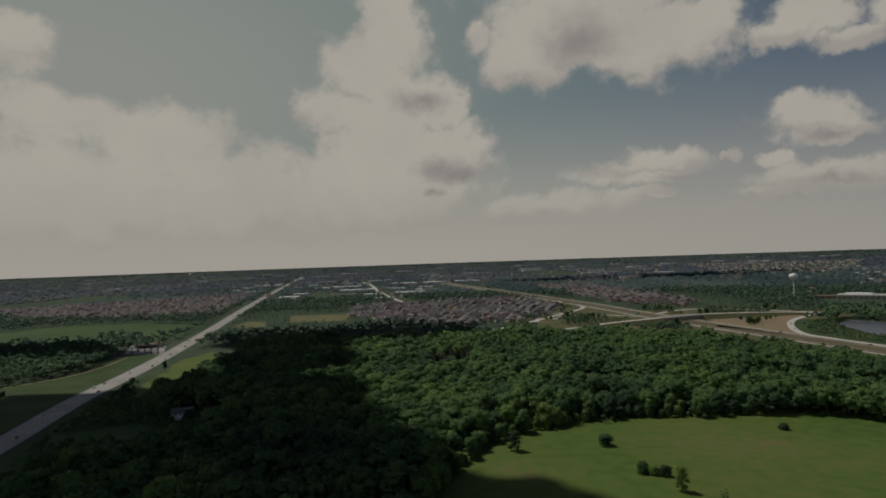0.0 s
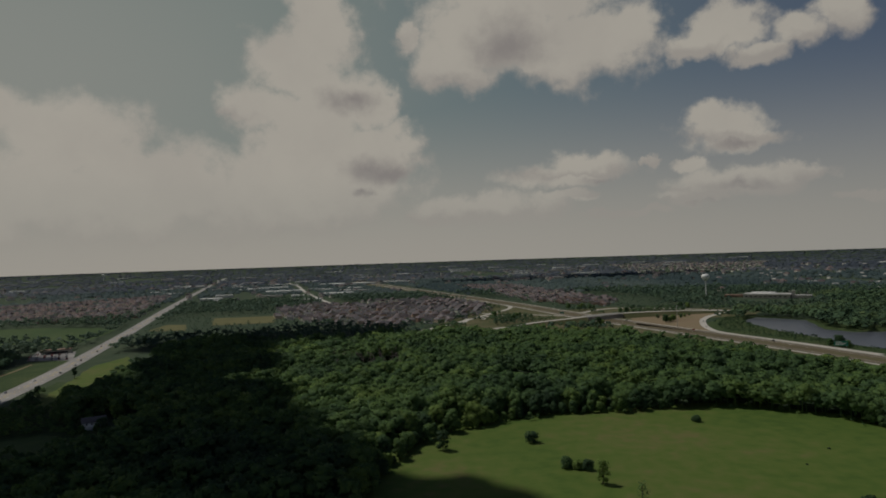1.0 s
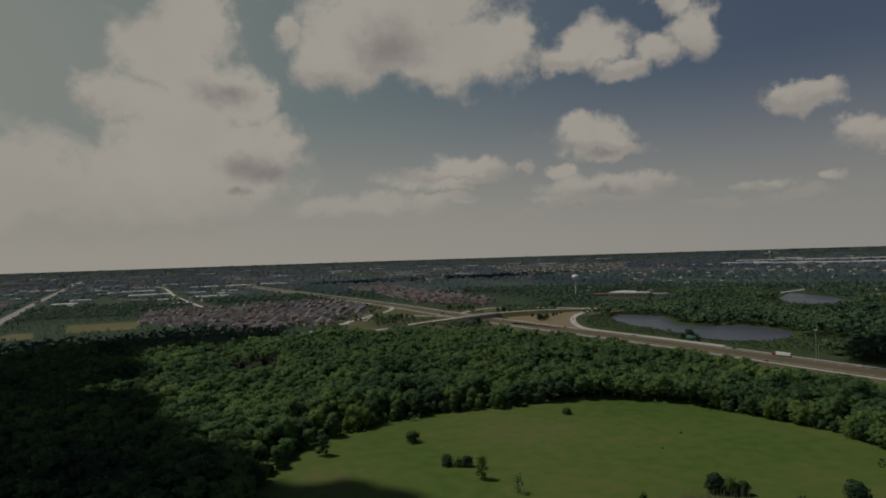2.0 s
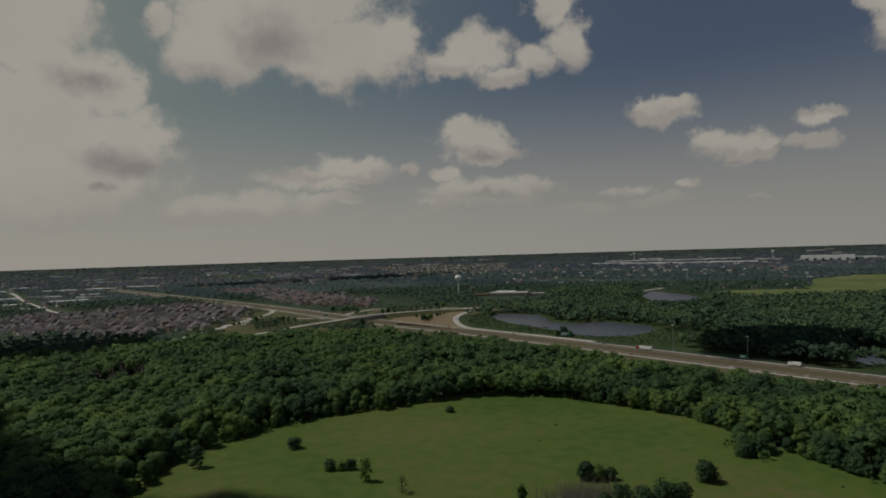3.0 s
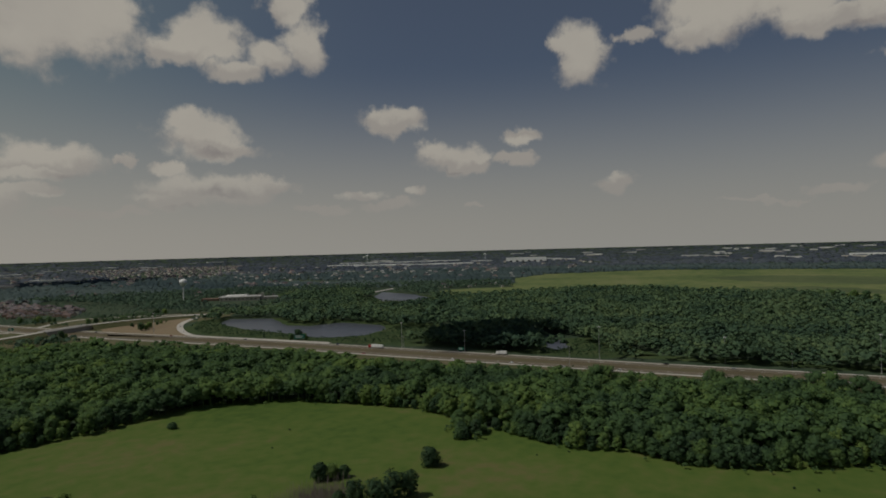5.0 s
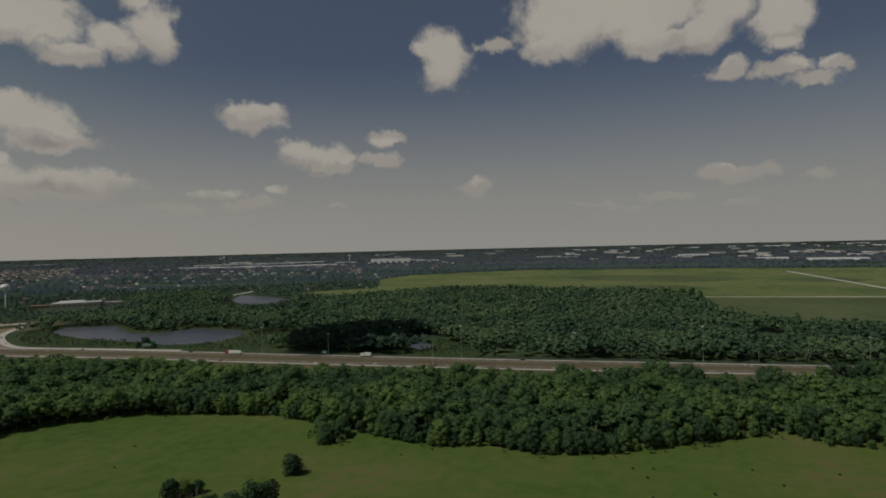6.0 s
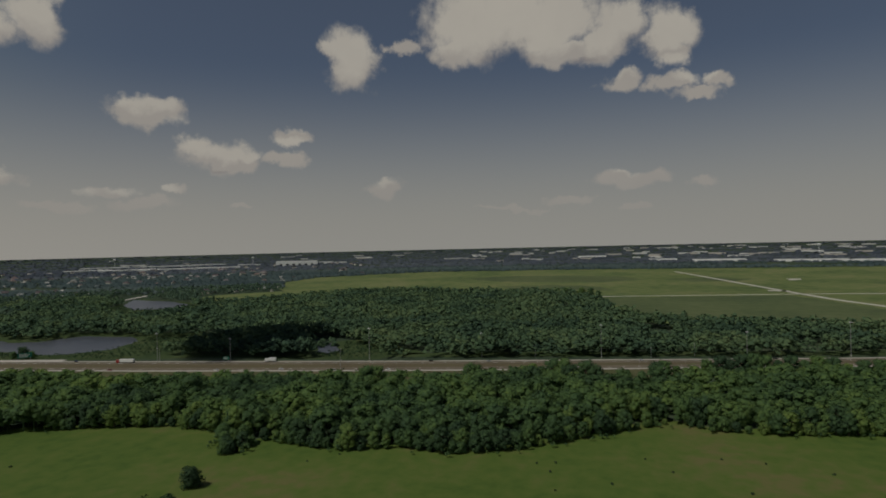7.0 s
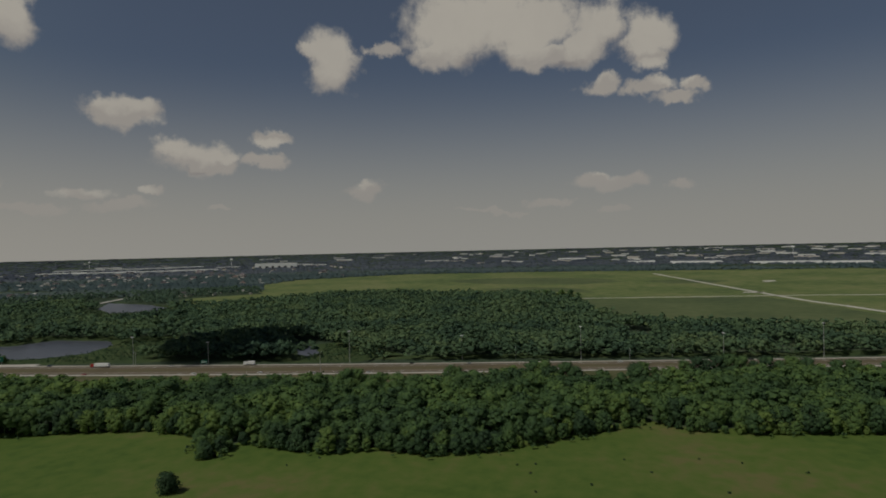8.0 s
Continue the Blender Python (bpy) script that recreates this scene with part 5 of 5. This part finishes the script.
def car(paint, label, tall=1.0):
    ob = thing("car", label, "car", "cars on the roads")
    bm = box(bmesh.new(), 0, 0, 0.32, 4.5, 1.8, 0.55, 0.97)
    bmesh.ops.bevel(bm, geom=bm.edges[:], offset=0.12, segments=2, affect="EDGES")
    part("body", bm, paint, ob)
    part("cabin", box(bmesh.new(), -0.25, 0, 0.85, 2.7, 1.62, 0.5 * tall, 0.78), DARK_GLASS, ob)
    part("roof", box(bmesh.new(), -0.25, 0, 0.85 + 0.5 * tall, 2.1, 1.28, 0.07, 0.93), paint, ob)
    for y in (-0.6, 0.6):
        part("headlight", box(bmesh.new(), 2.21, y, 0.58, 0.08, 0.35, 0.16), WHITE_METAL, ob)
        part("tail_light", box(bmesh.new(), -2.21, y, 0.62, 0.08, 0.3, 0.16), CAR_PAINTS[3], ob)
    for x in (-1.4, 1.4):
        for y in (-0.8, 0.8):
            wheel_at(ob, x, y, 0.33)
    return ob


def lorry(x, y, turn, cab_paint, label, long=14.5):
    ob = thing("lorry", label, "truck", "trucks on the roads")
    bm = box(bmesh.new(), 0, 0, 1.15, long, 2.55, 2.8)
    bmesh.ops.bevel(bm, geom=bm.edges[:], offset=0.06, segments=1, affect="EDGES")
    part("trailer", bm, WHITE_METAL, ob, "white box trailer")
    bm = box(bmesh.new(), long / 2 + 2.2, 0, 0.7, 3.4, 2.4, 2.7, 0.9)
    bmesh.ops.bevel(bm, geom=bm.edges[:], offset=0.12, segments=2, affect="EDGES")
    cab = part("cab", bm, cab_paint, ob)
    part("windscreen", box(bmesh.new(), long / 2 + 3.75, 0, 2.1, 0.12, 2.0, 0.95), DARK_GLASS, cab)
    part("chassis", box(bmesh.new(), 1.2, 0, 0.75, long + 3.5, 0.9, 0.3), RUBBER, ob)
    for dx in (-long / 2 + 1.2, -long / 2 + 2.5, long / 2 - 0.2, long / 2 + 1.0, long / 2 + 3.0):
        for sy in (-1.05, 1.05):
            wheel_at(ob, dx, sy, 0.5, 0.35)
    ob.matrix_world = stand(x, y, turn, 1.0, 0.3)
    return ob


CARS = [car(p, l, t) for p, l, t in zip(CAR_PAINTS, ("white car on the road", "black car on the road", "silver car on the road", "dark red car on the road", "dark blue car on the road"), (1.1, 1.0, 1.0, 1.05, 1.2))]
car_used = [False] * len(CARS)


def drive(k, pts, along, offset, back=False):
    """Put a car on a road, so many metres along it."""
    l = bend(pts, 4.0)
    run = 0.0
    for (x0, y0), (x1, y1) in zip(l, l[1:]):
        d = math.hypot(x1 - x0, y1 - y0)
        if run + d > along and d > 0:
            ux, uy = (x1 - x0) / d, (y1 - y0) / d
            m = stand(x0 + ux * (along - run) - uy * offset, y0 + uy * (along - run) + ux * offset, math.degrees(math.atan2(uy, ux)) + (180 if back else 0), 1.0, 0.31)
            if car_used[k]:
                copy_thing(CARS[k], m)
            else:
                CARS[k].matrix_world, car_used[k] = m, True
            return
        run += d


for k, along, off in ((1, 178, -4), (0, 240, 5), (4, 330, -5), (0, 352, 8), (2, 372, 7), (0, 430, 4), (1, 470, -7), (2, 520, -8), (1, 560, -4), (1, 640, -4), (3, 700, 4), (4, 830, -7), (0, 950, 4), (2, 1150, -4), (1, 1300, 5)):
    drive(k, ARTERY, along, off, off > 0)
for k, along, off in ((0, 345, 2), (1, 395, 2), (2, 470, -2), (0, 505, 2), (1, 560, -2), (0, 640, 2), (2, 690, 2), (0, 740, -2), (0, 800, 2), (3, 905, 2), (1, 1010, -2)):
    drive(k, NEAR_LANES, along, off)
for k, along, off in ((1, 300, -2), (0, 420, 2), (2, 560, 2), (1, 615, -2), (0, 850, 2), (4, 980, -2), (1, 1120, 2), (3, 1250, 2), (2, 1400, 2)):
    drive(k, FAR_LANES, along, off, True)
for k, along, off in ((1, 260, 1), (0, 330, 1)):
    drive(k, LOOP_RAMP, along, off)
lorry(499, 480, 103, CAR_PAINTS[3], "white box trailer behind a dark red lorry cab")
lorry(531, 335, 103, CAR_PAINTS[0], "white delivery lorry on the highway", 7.0)

# ---- bare trees in the near wood ----
rng2 = np.random.default_rng(91)
bare = []
for i in range(70):
    x, y, h = rng2.normal(2, 26), rng2.normal(640, 30), rng2.uniform(12, 18)
    t = np.concatenate([trunk_triangles(h, 0.3, 3), limb_triangles(rng2, h * 0.9, 4.5, 14, 0.16)])
    t[..., :3] += np.array([x, y, 0])
    bare.append(t)
tagged(new("bare_trees", triangles_mesh("bare_trees", np.concatenate(bare), DEAD)), "bare greyish brown trees standing in the wood", "bare trees", kind="stuff")

# ---- house and car lot beside the main road ----
farm = thing("farmhouse", "white farmhouse half hidden among dark trees", "house")
part("wall", box(bmesh.new(), 0, 0, 0, 16, 9, 5), WHITE_METAL, farm)
part("roof", gable(bmesh.new(), 0, 0, 5, 16, 9, 3.4), SHINGLES[1], farm)
part("porch", box(bmesh.new(), 0, -6, 0, 10, 3, 2.8), WHITE_METAL, farm)
for sx in (-5, -1.5, 2, 5.5):
    win = part("window", box(bmesh.new(), sx, -4.53, 3.0, 1.2, 0.1, 1.5), WHITE_METAL, farm)
    part("pane", box(bmesh.new(), sx, -4.58, 3.1, 1.0, 0.1, 1.3), DARK_GLASS, win)
farm.matrix_world = stand(-196, 457, 25, 0.9)
barn = thing("barn", "low pale shed beside the farmhouse", "shed")
part("wall", box(bmesh.new(), 0, 0, 0, 14, 8, 3.5), PANEL, barn)
part("roof", gable(bmesh.new(), 0, 0, 3.5, 14, 8, 2.2), ROOF_GREY, barn)
barn.matrix_world = stand(-168, 448, -20)
sheet("car_park", jagged([(-425, 812), (-366, 800), (-400, 885), (-458, 904)], 15, 1), 0.14, ASPHALT, "paved car lot beside the main road", "car park")
shop = thing("dealership", "low pale showroom with a flat roof at the car lot", "building")
part("wall", box(bmesh.new(), 0, 0, 0, 34, 16, 5), PANEL, shop)
part("roof", box(bmesh.new(), 0, 0, 5, 35, 17, 0.6), BRICK_BAND, shop)
part("shop_window", box(bmesh.new(), 0, -8.05, 0.6, 28, 0.2, 3.0), DARK_GLASS, shop)
shop.matrix_world = stand(-420, 875, 20)
rng = random.Random(12)
for i in range(6):
    for j in range(7):
        if rng.random() < 0.82:
            copy_thing(CARS[rng.choice((0, 1, 2, 3, 3))], stand(-425 + i * 9.5 - j * 4.2, 818 + j * 9.0 - i * 1.5, 105 + rng.uniform(-3, 3), 1.0, 0.15))

# ---- single trees and bushes in the meadow ----
def bush(x, y, tall, rad, seed, label, mat=LEAF_TREE, leaves=1100, leaf=0.5, lobes=15):
    ob = tree("bush", seed, tall, rad, tall * -0.1, leaves, leaf, label, "bush", mat, "", lobes, 0.5)
    ob.matrix_world = stand(x, y, seed * 40)
    return ob


bush(90, 356, 6.5, 4.4, 61, "small dark bush alone in the meadow")
bush(203, 376, 3.6, 3.2, 62, "low dark bush near the wood's edge")
bush(241, 197, 9.6, 5.2, 63, "dense round dark tree alone on the grass", LEAF_DARK, 2200, 0.55, 22)
for x, y, tall, rad, s in ((96, 310, 5.6, 3.4, 64), (101, 307, 4.2, 2.8, 65), (106, 305, 5.4, 3.4, 66)):
    bush(x, y, tall, rad, s, "round bush in a short row on the meadow")
for x, y, tall, rad, s, lab in ((106, 285, 13, 3.6, 67, "slender sparse young tree on the meadow"), (37, 353, 12.5, 4.4, 68, "slim upright tree before the wood"), (115, 262, 10, 3.2, 69, "thin half-bare tree on the meadow")):
    t = tree("tree", s, tall, rad, -1.2, 1000 if s != 69 else 240, 0.45, lab, "tree", LEAF_DARK if s == 68 else LEAF_TREE, "", 16, 0.55 if s != 69 else 0.0)
    t.matrix_world = stand(x, y, 30)
for x, y, tall, rad, s in ((196, 229, 9, 4.4, 71), (201, 226, 7.5, 3.8, 72), (206, 223, 6, 3.2, 78), (184, 192, 12.5, 5.0, 73), (190, 186, 12, 5.4, 74), (199, 184, 14, 5.6, 75), (206, 181, 12.5, 4.8, 77), (156, 225, 8, 2.2, 76), (178, 197, 8, 3.6, 79)):
    bush(x, y, tall, rad, s, "leafy bush in the overgrown clump on the meadow", LEAF_DARK if s % 2 else LEAF_TREE, 1300, 0.6, 20)
rng = random.Random(44)
bm = bmesh.new()
for i in range(900):
    x, y, h = 178 + rng.gauss(0, 10), 212 + rng.gauss(0, 6.5), rng.uniform(2.5, 6.5)
    was = len(bm.verts)
    tube(bm, 0, 0, 0, h, 0.1, 0.03, 3, False)
    bm.verts.ensure_lookup_table()
    m = pose(x, y, 0, rng.uniform(-8, 8), rng.uniform(-8, 8), 0)
    for v in bm.verts[was:]:
        v.co = m @ v.co
tagged(new("dry_stems", mesh_of("dry_stems", bm, DEAD)), "thicket of bare grey saplings on the meadow", "saplings", kind="stuff")
for k in range(20):
    x, y = 345 - rng.random() * 75, 60 - rng.random() * 150
    if k > 14:
        x, y = rng.uniform(180, 300), rng.uniform(-80, 330)
    if inside(np.array([[x, y]]), MEADOW)[0]:
        bush(x, y, rng.uniform(0.5, 1.1), rng.uniform(0.5, 0.9), 200 + k, "tiny weed clump in the meadow grass", LEAF_DARK, 60, 0.35, 4)
# trees by the main road, and tall trees that rise before the highway
for x, y, tall, rad, s in ((-304, 668, 12, 2.8, 81), (-300, 590, 8, 2.8, 82), (-420, 520, 12, 4.5, 83), (-392, 545, 7, 2.6, 84), (-318, 905, 13, 5.5, 86), (-308, 915, 11, 5, 88), (-252, 705, 2.5, 1.8, 87), (-262, 765, 4, 3, 85)):
    t = tree("tree", s, tall, rad, tall * 0.15, 700, 0.6, "single dark broadleaf tree beside the main road", "tree", LEAF_DARK, "", 10)
    t.matrix_world = stand(x, y, 20 * s)
for az, d, tall, k in ((65.0, 476, 20, 0), (66.0, 478, 22.5, 2), (67.0, 482, 20, 1), (64.2, 470, 15, 0), (75.6, 490, 20, 4), (76.3, 488, 17, 1), (80.6, 486, 16, 1), (81.4, 488, 19, 2), (82.3, 486, 21, 0),
                       (83.2, 492, 22.5, 2), (84.2, 490, 23.5, 2), (85.2, 488, 23, 0), (86.2, 490, 22, 2), (87.1, 486, 18, 1), (82.8, 470, 19, 0), (84.7, 472, 20, 1), (92.3, 514, 16.5, 1), (93.0, 518, 18, 2), (93.9, 520, 16, 0),
                       (96.4, 540, 15, 1), (97.4, 545, 19, 2), (98.2, 546, 20, 0), (99.0, 548, 20.5, 2), (99.9, 550, 20.5, 1), (100.8, 548, 21, 2), (101.8, 552, 20, 0), (102.7, 556, 20.5, 2), (103.7, 556, 21, 0), (104.6, 560, 19.5, 1),
                       (105.6, 562, 20, 2), (106.6, 566, 18, 0), (107.6, 566, 19, 2), (108.7, 570, 18.5, 1), (109.8, 574, 19, 0), (110.9, 578, 19, 2)):
    x, y = d * math.sin(radians(az)), d * math.cos(radians(az))
    copy_thing(KINDS[k], stand(x, y, x * 7, tall / (17, 14, 18, 11, 15, 9)[k]))
for x, y, size, k in ((1262, 149, 1.2, 2), (1252, 136, 1.25, 2), (1250, 120, 1.35, 2), (1250, 104, 1.4, 0), (1251, 87, 1.4, 2), (1256, 70, 1.35, 2), (1264, 55, 1.25, 0), (1266, 118, 1.3, 2), (1264, 92, 1.3, 0),
                      (-215, 485, 0.9, 1), (-160, 470, 1.0, 0), (-203, 441, 0.9, 3), (-197, 441, 0.7, 3), (-184, 441, 0.8, 1), (-190, 445, 0.5, 3), (-213, 462, 0.9, 1), (-170, 436, 0.6, 3), (-205, 470, 0.9, 0), (-188, 476, 1.0, 2), (215, 1090, 0.9, 1), (225, 1085, 0.8, 3)):
    copy_thing(KINDS[k], stand(x, y, x * 7, size))
# trees between the ramps and a thicket before the lake
for x, y, tall, k in ((335, 897, 16.4, 2), (328, 899, 11.5, 1), (343, 901, 13.2, 0), (444, 1077, 10.8, 1), (454, 1073, 12.7, 1), (466, 1069, 9.8, 3), (489, 1082, 7, 5), (463, 969, 8.9, 3), (446, 907, 13.5, 1), (455, 912, 11, 3),
                      (463, 917, 11.7, 1), (480, 945, 9, 3), (497, 957, 8.7, 3), (510, 970, 8, 5), (526, 984, 6.3, 5), (257, 1072, 14.7, 0), (250, 1066, 11, 1), (230, 1014, 13, 1), (387, 1199, 13, 1), (398, 1168, 15, 0), (410, 1185, 13, 1),
                      (421, 1172, 11.8, 1), (432, 1180, 10, 3), (580, 1117, 13.3, 1), (570, 1110, 11, 3), (592, 1112, 12, 1), (499, 616, 14.5, 1), (494, 623, 11.5, 3), (503, 608, 11, 3)):
    copy_thing(KINDS[k], stand(x, y, x * 7, tall / (17, 14, 18, 11, 15, 9)[k]))
